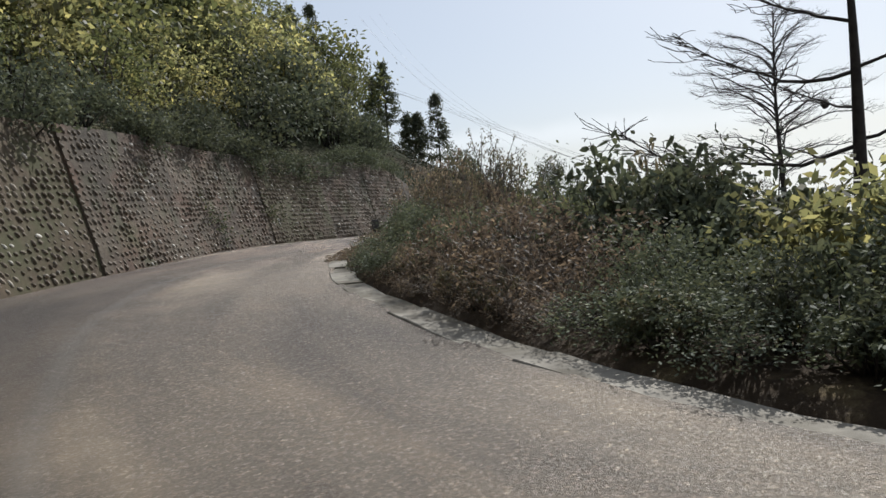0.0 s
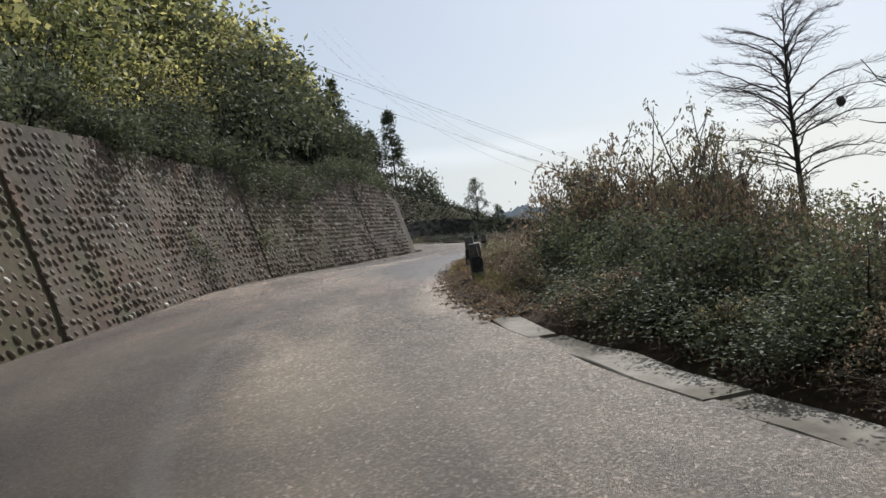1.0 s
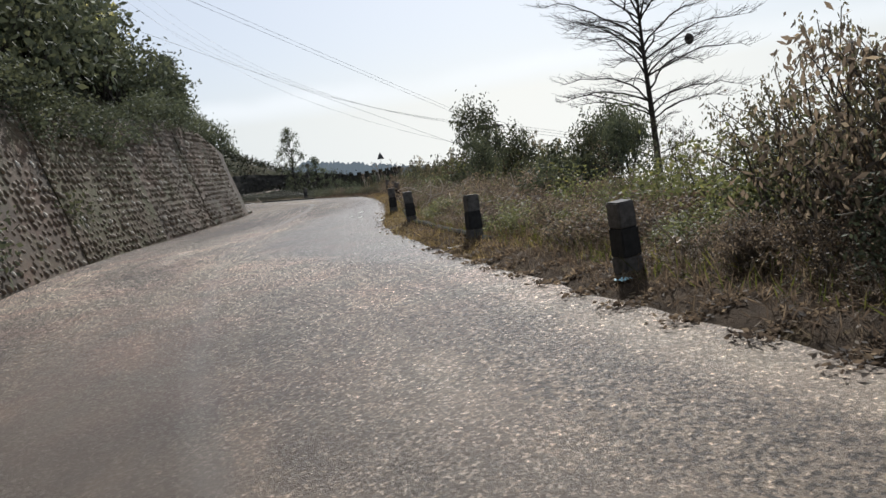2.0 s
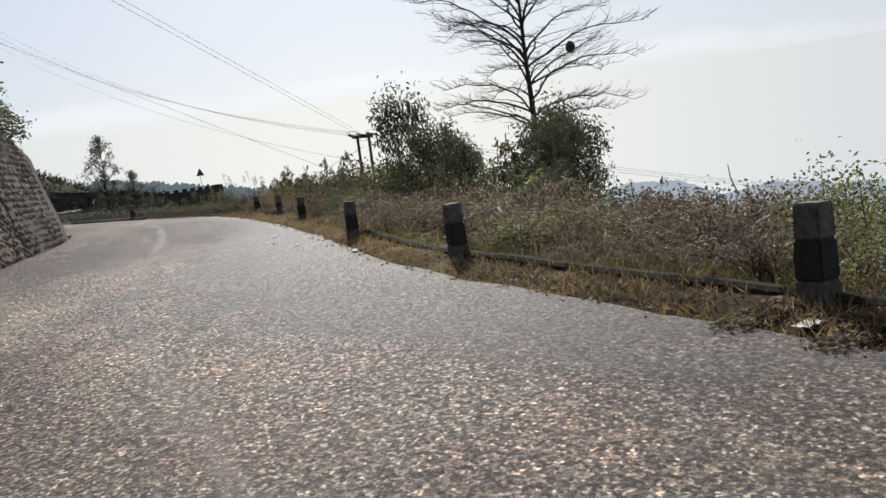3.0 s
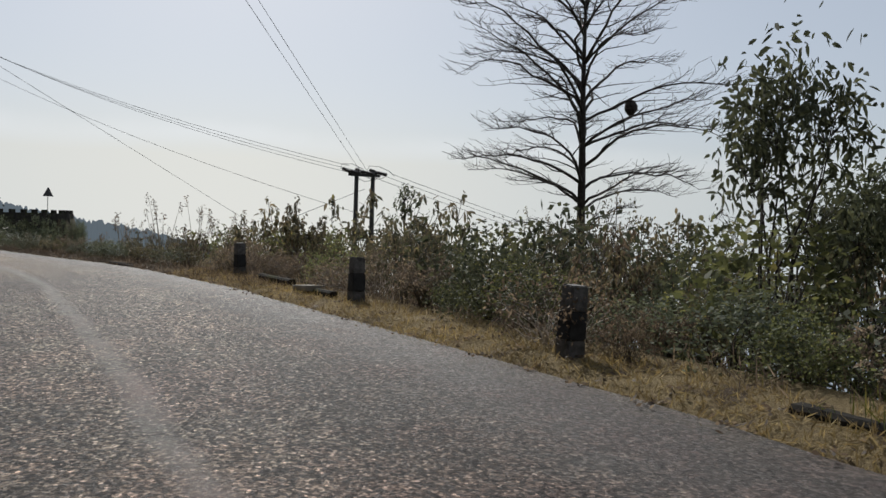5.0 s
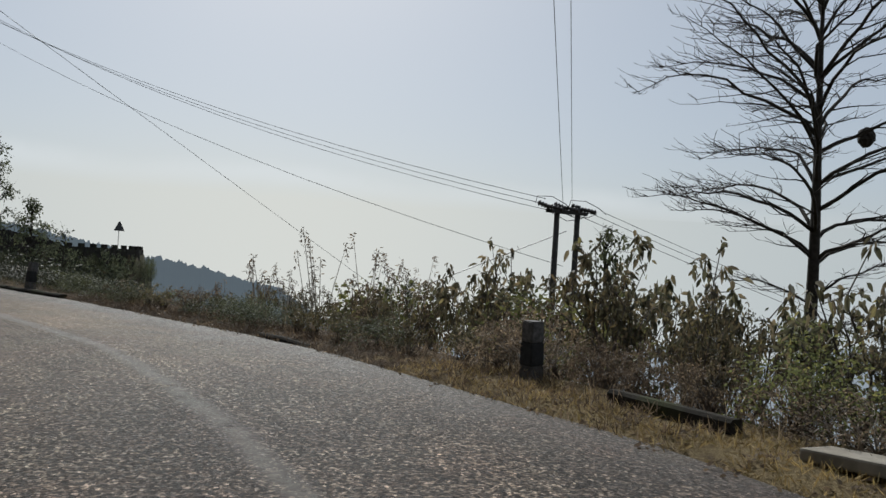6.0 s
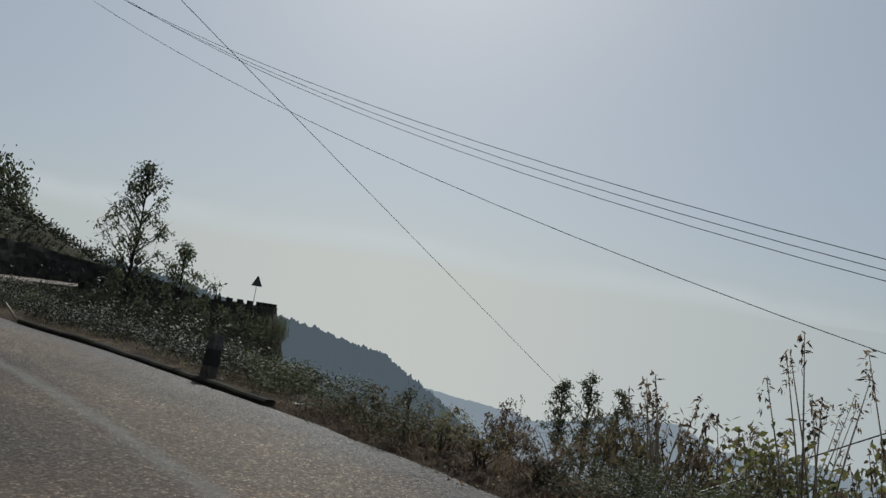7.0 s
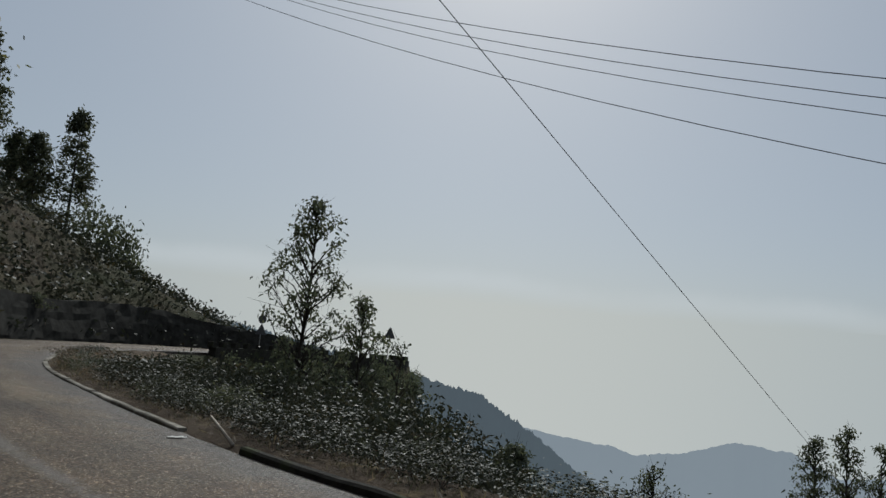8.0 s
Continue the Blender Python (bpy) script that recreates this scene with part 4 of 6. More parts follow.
def flush(name, label, category="shrubs"):
    """Joins a batch of plants that nobody could count into one object."""
    vs, fs, mi, mats, n = [], [], [], [], 0
    for me, M in BATCH.pop(name):
        co = np.empty(len(me.vertices) * 3)
        me.vertices.foreach_get("co", co)
        A = np.array(M)
        vs.append(co.reshape(-1, 3) @ A[:3, :3].T + A[:3, 3])
        if me.materials[0] not in mats:
            mats.append(me.materials[0])
        q = [tuple(i + n for i in p.vertices) for p in me.polygons]
        fs += q
        mi += [mats.index(me.materials[0])] * len(q)
        n += len(me.vertices)
    me = mesh_of(name, np.concatenate(vs), fs, mats[0])
    for m in mats[1:]:
        me.materials.append(m)
    me.polygons.foreach_set("material_index", mi)
    return tagged(part(name, me), label, category, kind="stuff")



def plant(kind, x, y, top=None, scale=None, wide=1.0, group="", z=None, label="", far=False, batch=""):
    h, var = KINDS[kind]
    if z is None:
        z = ground_z(x, y)
    s = scale if scale else max((top - z) / h, 0.25)
    if s > 1.45 and top is not None and kind + "_tall" in KINDS:
        h, var = KINDS[kind + "_tall"]
        s = (top - z) / h
    elif far and kind + "_far" in KINDS:
        h, var = KINDS[kind + "_far"]
    if top is not None and 5 < y < 24 and abs(x - 1.7 - 0.19 * (y + 3.4)) < 1.0:      # a dip in the shrubs
        s = min(s, max((1.0 - z) / h, 0.25))
    stem, crown = var[int(vrng.integers(len(var)))]
    M = Matrix.Translation((x, y, z - 0.05)) @ pose(0, 0, 0, 0, 0, float(vrng.uniform(0, 360))) @ Matrix.Diagonal((s * wide, s * wide, s, 1))
    if far and batch:
        BATCH.setdefault(batch, []).extend([(crown, M), (stem, M)])
        return None
    nm, lb = NAMES[kind]
    ob = new(nm)
    ob.matrix_world = M
    part("branching", stem, None, ob)["kind"] = "stuff"
    part("foliage", crown, None, ob)
    return tagged(ob, label or lb, CATEGORY[nm], group or nm.replace("_", " ") + "s")


def brown_side(x, y):
    """The dry stretch between the dark bushes at the start and the first posts."""
    return y < 5.2 and x < 3.6 + (y + 6.44) * 0.115


# valley side, along the road
ys = -9.0
while ys < 62:
    top = float(np.interp(ys, [-9, -4, 0, 3.5, 6.5, 8.5, 10, 13, 15, 18, 22, 25, 31, 34, 38, 44, 48, 52, 56, 60, 63], [1.2, 1.0, 0.95, 1.0, 1.15, 1.6, 2.0, 2.3, 1.9, 1.5, 1.1, 1.0, 1.08, 1.25, 1.5, 1.65, 1.15, 1.2, 1.05, 0.8, 0.5]))
    for row, d in enumerate((1.5, 3.2, 5.4, 8.2)):
        if ys < 2.5:
            d += 0.45
        elif 7.5 < ys <= 11:
            d += 0.6 if row == 0 else 0.5 if ys < 10 else 0.9
        elif 11 < ys <= 14:
            d += 0.9
        elif 14 < ys < 24:
            d += 1.7
        elif row == 0 and 24 <= ys < 62:
            d = 2.1
        dd = d + vrng.normal(0, 0.25)
        p = on_edge(ys + vrng.normal(0, 0.25), dd)
        lump = float(bumpy(p.x * 1.0, p.y * 1.0, 1.6, 0.4 + row))
        t = top * (vrng.uniform(0.8, 1.05) + 0.16 * lump) - (0.3 if row == 0 else 0) - (0.15 * (row > 2))
        if 22 < ys < 38:
            t -= 0.14 * max(dd - 2.0, 0.0)
        if 3 < ys < 14:
            t = min(t, 2.3 - 0.65 * max(dd - 2.2, 0.0))
        if row == 0 and 7.5 < ys <= 11:
            t = p.z + vrng.uniform(0.6, 0.9)
        rise = (p.x + 2.56) / (p.y - 38.1) if p.y > 41 else 0.0
        if 1.38 < rise < 1.68:       # a gap in the shrubs below the bare tree
            t = min(t, 0.62 if row == 0 else 0.35)
        u = vrng.random()
        if ys < 3:
            kd = ("tuft" if u < 0.6 else "dry") if brown_side(p.x, p.y) else "dark" if u < 0.5 else "glossy"
        elif ys < 7.5:
            kd = "tuft" if u < 0.5 else "dry" if u < 0.8 else "bramble"
        elif ys < 10.5:
            kd = "dark" if u < 0.4 else "green" if u < 0.55 else "tuft" if row < 2 else "hanging"
        elif ys < 15:
            kd = ("dark" if u < 0.3 else "tuft") if row == 0 else ("tuft" if u < 0.35 else "hanging" if u < 0.85 else "green")
        elif ys < 23:
            kd = "tuft" if u < 0.35 else "green" if u < 0.65 else "hanging"
        elif ys < 33:
            kd = "bramble" if u < 0.6 or row == 0 else "tuft" if u < 0.85 else "green"
        elif ys < 45:
            kd = "dark" if u < 0.35 else "green" if u < 0.6 else "tuft" if u < 0.75 else "bigleaf" if u < 0.9 else "hanging"
        else:
            kd = ("tuft" if u < 0.45 else "green" if u < 0.65 else "bigleaf") if row == 0 else ("bigleaf" if u < 0.5 else "hanging" if u < 0.72 else "green" if u < 0.85 else "tuft")
        plant(kd, p.x, p.y, top=t, wide=vrng.uniform(0.85, 1.1), far=row > (1 if ys < 34 else 0), batch="valley_side_thicket")
    ys += 1.25 if ys < 45 else 1.4
for x, y, t, kd in ((7.9, 0.6, 1.1, "olive"), (9.3, 0.2, 1.15, "olive"), (10.4, 1.2, 1.2, "olive"), (5.0, 4.4, 1.55, "dark"), (5.6, 4.5, 1.6, "bigleaf"), (6.1, 4.2, 1.45, "dark"), (2.1, 13.5, 2.4, "dry"), (2.8, 13.2, 2.75, "hanging"), (3.4, 12.6, 2.7, "hanging"), (2.7, 14.9, 2.3, "hanging"), (6.2, 38.4, 3.35, "gum"), (7.6, 38.0, 2.3, "gum"), (12.4, 39.6, 2.6, "gum"), (13.6, 40.4, 2.2, "gum"), (9.8, 53.0, 2.2, "bigleaf"), (8.6, 55.2, 1.8, "bigleaf"), (14.5, 54, 2.3, "bigleaf"), (19, 46, 2.0, "hanging"), (13.4, 44.7, 1.8, "bigleaf")):
    plant(kd, x, y, top=t, wide=0.75 if kd == "gum" else 1.0)
for yy in np.arange(-8, 3.5, 0.8):
    q = on_edge(yy, 1.25 + vrng.normal(0, 0.1))
    plant(("tuft" if vrng.random() < 0.5 else "bramble") if brown_side(q.x, q.y) else "glossy", q.x, q.y, top=q.z + vrng.uniform(0.6, 0.95), wide=1.25)
for yy in np.arange(-6, 4, 0.9):
    q = on_edge(yy, 1.75 + vrng.normal(0, 0.12))
    plant(("tuft" if vrng.random() < 0.7 else "bramble") if brown_side(q.x, q.y) else "dark", q.x, q.y, top=q.z + vrng.uniform(0.9, 1.25), wide=1.1)
for yy in np.arange(4.2, 10.4, 0.7):
    q = on_edge(yy, 1.2 + vrng.normal(0, 0.1))
    low = yy > 5.5
    plant("dark" if vrng.random() < 0.75 else "dry", q.x, q.y, top=q.z + (vrng.uniform(0.2, 0.32) if low else vrng.uniform(0.45, 0.8)), wide=2.2 if low else 1.35)
for yy in np.arange(3.5, 12.5, 0.55):
    for dd, lo, hi in ((1.55, 0.8, 1.3), (2.5, 1.35, 1.9)):
        q = on_edge(yy + vrng.normal(0, 0.12), dd + vrng.normal(0, 0.12) + (0.35 if yy > 10 else 0.0))
        u = vrng.random()
        plant("dark" if dd < 2 and yy > 5 and u < 0.85 else "tuft" if u < 0.6 else "hanging" if dd > 2 else "dark", q.x, q.y, top=q.z + vrng.uniform(lo, hi) * (0.75 if brown_side(q.x, q.y) and dd > 2 else 1.0))
for yy in np.arange(-9, 9, 0.5):
    q = on_edge(yy, 0.95 + vrng.normal(0, 0.07))
    u = vrng.random()
    plant("bramble" if brown_side(q.x, q.y) else "dark" if u < 0.6 else "glossy", q.x, q.y, top=q.z + vrng.uniform(0.22, 0.4) * (0.65 if yy > 5 else 1.0), wide=1.7, group="low growth behind the edging")
for yy in (0.6, 1.6, 2.3, 3.2, -1.0, 9.6, 5.2):
    q = on_edge(yy, 0.75 + vrng.normal(0, 0.06))
    plant("bigleaf", q.x, q.y, top=q.z + vrng.uniform(0.35, 0.5), wide=1.5, label="low leafy green plant at the concrete edging")
for x, y, t, kd in ((7.6, 54.2, 1.85, "bigleaf"), (6.4, 50.1, 1.8, "bigleaf"), (7.9, 47.4, 1.95, "bigleaf"), (8.8, 43.3, 1.9, "hanging"), (7.6, 42.3, 2.05, "hanging"), (6.3, 42.3, 1.6, "hanging"), (5.6, 45.2, 1.35, "bigleaf"), (6.4, 46.0, 1.5, "hanging"),
        (5.7, 36.0, 2.3, "gum"), (9.7, 35.6, 2.0, "gum"), (11.9, 37.6, 2.1, "gum"), (6.7, 32.7, 1.05, "glossy"), (6.4, 31.3, 0.8, "glossy"), (5.2, 30.0, 0.95, "glossy"), (7.6, 33.6, 1.2, "glossy"), (8.2, 34.6, 1.5, "glossy"),
        (5.3, 4.4, 1.6, "glossy"), (5.9, 4.3, 1.5, "glossy"), (5.6, 3.6, 1.2, "glossy"), (6.6, 3.4, 1.15, "glossy"), (6.8, 2.0, 0.95, "olive"), (6.9, 0.9, 0.95, "olive"), (2.5, 15.2, 2.4, "hanging"), (2.1, 14.2, 2.2, "hanging"), (3.8, 31.1, 1.9, "gum"), (1.6, 16.4, 0.75, "tuft"), (2.0, 18.2, 0.7, "green")):
    plant(kd, x, y, top=t, wide=0.8 if kd == "gum" else 1.0)
for yy in np.arange(11.5, 35, 0.62):
    for dd in (1.25, 2.0):
        q = on_edge(yy + vrng.normal(0, 0.15), dd + vrng.normal(0, 0.15) + (0.25 if yy > 24 else 0.0))
        u = vrng.random()
        plant("bramble" if u < 0.45 else "tuft" if u < 0.7 else "green" if u < 0.85 else "dry", q.x, q.y, top=q.z + vrng.uniform(0.22, 0.45) * (1.5 if dd > 1.5 else 0.9), wide=1.6, group="scrub on the verge")
# low brown scrub between the posts and the taller shrubs
for yy in np.arange(35.5, 62.5, 0.75):
    q = on_edge(yy, float(np.interp(yy, [35, 48.5, 51, 62], [1.75, 1.6, 0.95, 0.75])) + vrng.normal(0, 0.12))
    u = vrng.random()
    if 42.3 < yy < 43.8:
        continue
    plant(("bigleaf" if u < 0.4 else "dark" if u < 0.8 else "tuft") if yy > 50 else ("green" if u < 0.4 else "dark" if u < 0.7 else "tuft") if yy < 43 else "bramble" if u < 0.4 else "dry", q.x, q.y, top=q.z + vrng.uniform(0.35, 0.75) * (1.3 if yy < 43 else 1.0), wide=1.5 if yy < 50 else 1.8, group="scrub on the verge")
for x, y in ((0.88, 30.05), (2.55, 38.6), (3.68, 43.7), (4.55, 49.6)):
    z = ground_z(x, y)
    plant("bramble", x + 0.55, y + 0.5, top=z + 0.85, wide=0.9, group="scrub on the verge")
    plant("dry", x + 0.5, y - 0.5, top=z + 0.6, wide=0.9, group="scrub on the verge")
# bushes hanging over the wall's top
for yy in np.arange(20, 48, 1.5):
    k = edge_at(yy)
    q = wall_point(k, 0.35, HTOP[k])
    plant("hilldark", q[0], q[1], z=q[2] - 0.4 - (0.7 if 27 < yy < 37 else 0.0), scale=vrng.uniform(0.36, 0.52), wide=1.15, group="hillside bushes")
# the hill above the wall
for yy in np.arange(-13, 53, 2.1):
    for row, e in enumerate((2.0, 4.0, 6.6, 9.8, 13.5, 18, 23)):
        k = edge_at(yy + vrng.normal(0, 0.5))
        p = EDGE[k] + LEFTN[k] * (WIDTH[k] + e + vrng.normal(0, 0.4) + (2.3 if yy > 33 else 0.4 if row == 1 else 0.0))
        if row > 3 and vrng.random() < 0.4:
            continue
        u = vrng.random()
        # leaf colour carries the light: dark for shade at the wall, yellow for sun above
        kd = "hilldark" if row == 0 else ("hillgreen" if u < 0.3 else "hill")
        plant(kd, p[0], p[1], scale=vrng.uniform(0.8, 1.25) * (0.6 if row == 0 and yy < 30 else 0.8 if row == 1 and yy < 33 else 1.0) * (0.9 if yy > 45 else 1.22 if yy > 32 else 1.0) * (1.2 if row > 2 else 1.0), group="hillside bushes", far=row > 1, batch="hillside_thicket")
for x, y, sc in ((-9.6, 50, 0.8), (-12, 53, 0.8), (-14, 58, 0.8), (-17, 63, 0.9)):
    plant("hillgreen", x, y, scale=sc, group="hillside bushes")

flush("valley_side_thicket", "green and brown thicket behind the roadside shrubs")
flush("hillside_thicket", "green and sunlit-olive thicket high on the hillside")


# ---- bare tree ----
def bare_tree(x, y, z0, top, limbs, seed, r0=0.3, thick=0.078):
    """A leafless tree; limbs: height, bearing, length, rise at the trunk and at the tip."""
    rng = np.random.default_rng(seed)
    t = new("bare_tree")
    t.matrix_world = pose(x, y, z0)
    H = top - z0

    def axis(z):
        return Vector((0.12 * math.sin(z * 0.35), 0.10 * math.cos(z * 0.3) - 0.1, z))

    trunk = Tubes()
    zs = np.linspace(-0.4, H, 16)
    trunk.add([axis(z) for z in zs], [max(r0 * (1 - 0.93 * max(z, 0) / H), 0.02) for z in zs], 9)
    part("trunk", trunk.mesh("trunk", BARK_DARK), None, t)

    def shoot(T, p, az, e0, e1, ln, r, n, sides, wander):
        """One arching shoot; gives back its points, bearings and radii."""
        pts, azs, rad = [p], [az], [r]
        for i in range(n):
            u = (i + 0.5) / n
            e = e0 + (e1 - e0) * u ** 1.0 + rng.normal(0, wander * 0.7)
            az += rng.normal(0, wander)
            p = p + Vector((math.cos(az) * math.cos(e), math.sin(az) * math.cos(e), math.sin(e))) * (ln / n)
            pts.append(p)
            azs.append(az)
            rad.append(max(r * (1 - 0.86 * (i + 1) / n), 0.008))
        T.add(pts, rad, sides)
        return pts, azs, rad

    for z, az, ln, e0, e1 in limbs:
        T = Tubes()
        pts, azs, rad = shoot(T, axis(z - z0), az, e0, e1, ln, thick * (0.45 + 0.55 * min(ln / 7, 1)), 10, 6, 0.19)
        sgn = 1
        for i in range(2, 11):
            for _ in range(2 if i > 4 else 1):
                sgn = -sgn
                l2 = ln * (0.46 - 0.034 * i) * rng.uniform(0.45, 1.25)
                q, qa, qr = shoot(T, pts[i].lerp(pts[i - 1], rng.uniform(0, 0.8)), azs[i] + sgn * rng.uniform(0.4, 0.95), rng.uniform(-0.1, 0.6), rng.uniform(-0.15, 0.3), l2, max(rad[i] * 0.6, 0.02), 5, 4, 0.16)
                for k in range(1, 6):
                    if rng.random() < 0.85:
                        shoot(T, q[k], qa[k] + (1 if rng.random() < 0.5 else -1) * rng.uniform(0.35, 0.9), rng.uniform(-0.1, 0.7), rng.uniform(0.2, 0.8), rng.uniform(0.3, 0.85) * min(ln / 6, 1), 0.013, 3, 3, 0.2)
        part("branch", T.mesh("branch", BARK_DARK), None, t)
    return t


TREE = (24.75, 57.9)
tz = ground_z(*TREE)
brng = np.random.default_rng(18)
limbs = []
for z, ln, rise, tip, count in ((-0.4, 2.6, 20, 5, 2), (0.9, 3.4, 28, 0, 2), (2.2, 7.2, 36, -14, 4), (3.4, 8.4, 40, -14, 5), (4.85, 8.5, 44, -12, 4), (6.2, 8.6, 46, -10, 5), (7.4, 8.3, 49, -8, 4), (8.7, 7.7, 52, -4, 5), (9.9, 6.6, 56, 2, 4), (11.1, 5.2, 60, 12, 4), (12.3, 3.6, 63, 24, 4), (13.3, 2.3, 66, 40, 3)):
    turn = brng.uniform(0, 6.283)
    for q in range(count):
        limbs.append((z + brng.normal(0, 0.2), turn + 6.283 * q / count + brng.normal(0, 0.35), ln * brng.uniform(0.72, 0.98), radians(rise + brng.normal(0, 7)), radians(tip + brng.normal(0, 8))))
limbs.append((5.2, 0.01, 4.7, radians(24), radians(32)))
tagged(bare_tree(*TREE, tz, 14.5, limbs, 5), "tall leafless tree with level whorled branches", "tree")
NEAR = (10.55, 10.2)
nz = ground_z(*NEAR)
near_limbs = [(z, radians(az), ln, radians(e0), radians(e1)) for z, az, ln, e0, e1 in ((1.5, 158, 5.5, -12, 34), (2.95, 160, 4.7, -4, 46), (2.2, 100, 2.2, 10, 30), (3.0, -20, 3.0, 18, 30), (1.6, -10, 3.6, 8, 20), (3.9, 140, 3.4, 15, 45), (4.4, 20, 2.6, 25, 45), (5.3, 200, 2.4, 30, 50))]
tagged(bare_tree(*NEAR, nz, 7.5, near_limbs, 9, r0=0.2, thick=0.055), "dark leafless tree beside the shrubs", "tree")
nb = bmesh.new()
bmesh.ops.create_icosphere(nb, subdivisions=3, radius=0.3)
for v in nb.verts:
    v.co *= 1 + 0.22 * noise.noise(v.co * 9)
    v.co.z *= 1.25
NEST = (28.32, 57.93, 7.1)
nest = part("nest", nb, BARK_DARK)
nest.location = NEST
tagged(nest, "dark bird nest of twigs in the bare tree", "nest")


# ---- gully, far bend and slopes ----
# gully and deep: the bushes' shaded sides come from the darkened leaf colour
add_kind("gully", 4, 4.0, 1.7, 2200, 60, 0.13, 0.06, LEAF_SHADED, BARK_DARK, 0.3, 0.24, seed=13, stems=14, base=0.05, flat=0.5, rad=0.025)
add_kind("deep", 3, 2.2, 1.3, 1500, 50, 0.11, 0.05, LEAF_SHADED, BARK_DARK, 0.3, 0.24, seed=14, flat=0.55)
add_kind("deep_far", 3, 2.2, 1.3, 800, 50, 0.145, 0.066, LEAF_SHADED, BARK_DARK, 0.3, 0.24, seed=26, stems=6, flat=0.55)
NAMES["deep"] = ("shrub", "shrub beside the bend, its shade in the leaf colour")
NAMES["gully"] = ("shrub", "dense green bush filling the gully, its shade in the leaf colour")
grng = np.random.default_rng(5)
RIM_B, RIM_S = (0.33, 0.345, 0.42, 0.48, 0.7), (0.02, -0.06, -0.115, -0.16, -0.22)     # where the thicket drops towards the open valley, by bearing
for gx0 in np.arange(-5, 22, 2.4):
    for gy0 in np.arange(73, 125, 2.35):
        x, y = gx0 + grng.normal(0, 0.45), gy0 + grng.normal(0, 0.45)
        kk, s = road_side(x, y)
        d = -float(s[0])
        if d < 2.2 or d > 15 or y > 111 or (d > 8 and y < 81) or (d < 8 and y < 84):
            continue
        z = ground_z(x, y)
        lim = float(np.interp(d, [2, 3.2, 10, 12, 15], [0.6, 1.3, 1.6, 0.4, -2.0])) + grng.normal(0, 0.2) - float(np.interp(y, [76, 81, 106, 112], [1.5, 0.0, 0.0, 3.5]))
        away = math.hypot(x + 2.9, y - 61.7)
        lim = min(lim, 1.5 - 0.0225 * away + grng.normal(0, 0.06))
        lim = min(lim, 1.6 + away * float(np.interp((x + 2.9) / (y - 61.7) + 0.015, RIM_B, RIM_S)))
        t = min(z + grng.uniform(2.6, 5.0), lim)
        if t - z < 0.5:
            t = z + 0.6
        plant(("dark", "deep", "deep", "deep", "deep", "deep")[int(grng.integers(6))], x, y, top=t, wide=grng.uniform(1.1, 1.5) * (1.4 if t - z < 1.4 else 0.75), group="shrubs in the gully", far=True, batch="gully_thicket")
for _ in range(44):
    x, y = grng.uniform(4, 40), grng.uniform(58, 100)
    k, s = road_side(x, y)
    if -float(s[0]) < 5:
        continue
    away = math.hypot(x + 2.9, y - 61.7)
    if away < 24:
        continue
    if ground_z(x, y) + 2.4 > 1.3 - 0.15 * away:      # the slope lies open below the bend
        continue
    plant(("green", "dry", "dark")[int(grng.integers(3))], x, y, scale=grng.uniform(0.6, 1.1), wide=1.2, group="shrubs down the slope", far=True, batch="slope_thicket")
for yy in np.arange(63.2, 79.5, 0.8):
    for dd in (1.05, 1.9):
        q = on_edge(yy, dd + grng.normal(0, 0.12))
        u = grng.random()
        plant("deep" if u < 0.8 else "dark", q.x, q.y, top=q.z + grng.uniform(0.22, 0.36) * (0.75 if yy < 68 else 1.1 if yy < 72 else 1.8) * (1.0 if dd < 1.5 else 1.25), wide=1.7, far=True, batch="gully_thicket")
for yy in np.arange(79.5, 100, 0.8):
    q = on_edge(yy, 1.25 + grng.normal(0, 0.2))
    plant(("dark", "deep", "bramble", "deep")[int(grng.integers(4))], q.x, q.y, top=q.z + grng.uniform(0.45, 0.95) * (0.7 if yy < 80 else 1.0 if yy < 89 else 0.3), wide=1.7, far=True, batch="gully_thicket")
for x, y, t in ((-1.9, 88.5, 0.85), (-1.2, 86.0, 0.9), (-0.2, 84.6, 0.95), (1.0, 83.8, 0.98), (2.2, 83.2, 0.95), (3.4, 82.9, 0.75), (4.7, 83.2, 0.5), (6.0, 84.0, 0.1), (7.2, 85.4, -0.3), (1.7, 86.6, 0.9), (3.9, 86.2, 0.7), (5.4, 86.8, 0.4)):
    plant("gully", x, y, top=t + grng.normal(0, 0.08), wide=1.0, group="shrubs in the gully")
flush("gully_thicket", "green thicket filling the gully below the bend, shade in its leaf colour")
flush("slope_thicket", "brown and green thicket down the valley slope")
plant("dark", 20.5, 93, top=-4.4, wide=0.6)


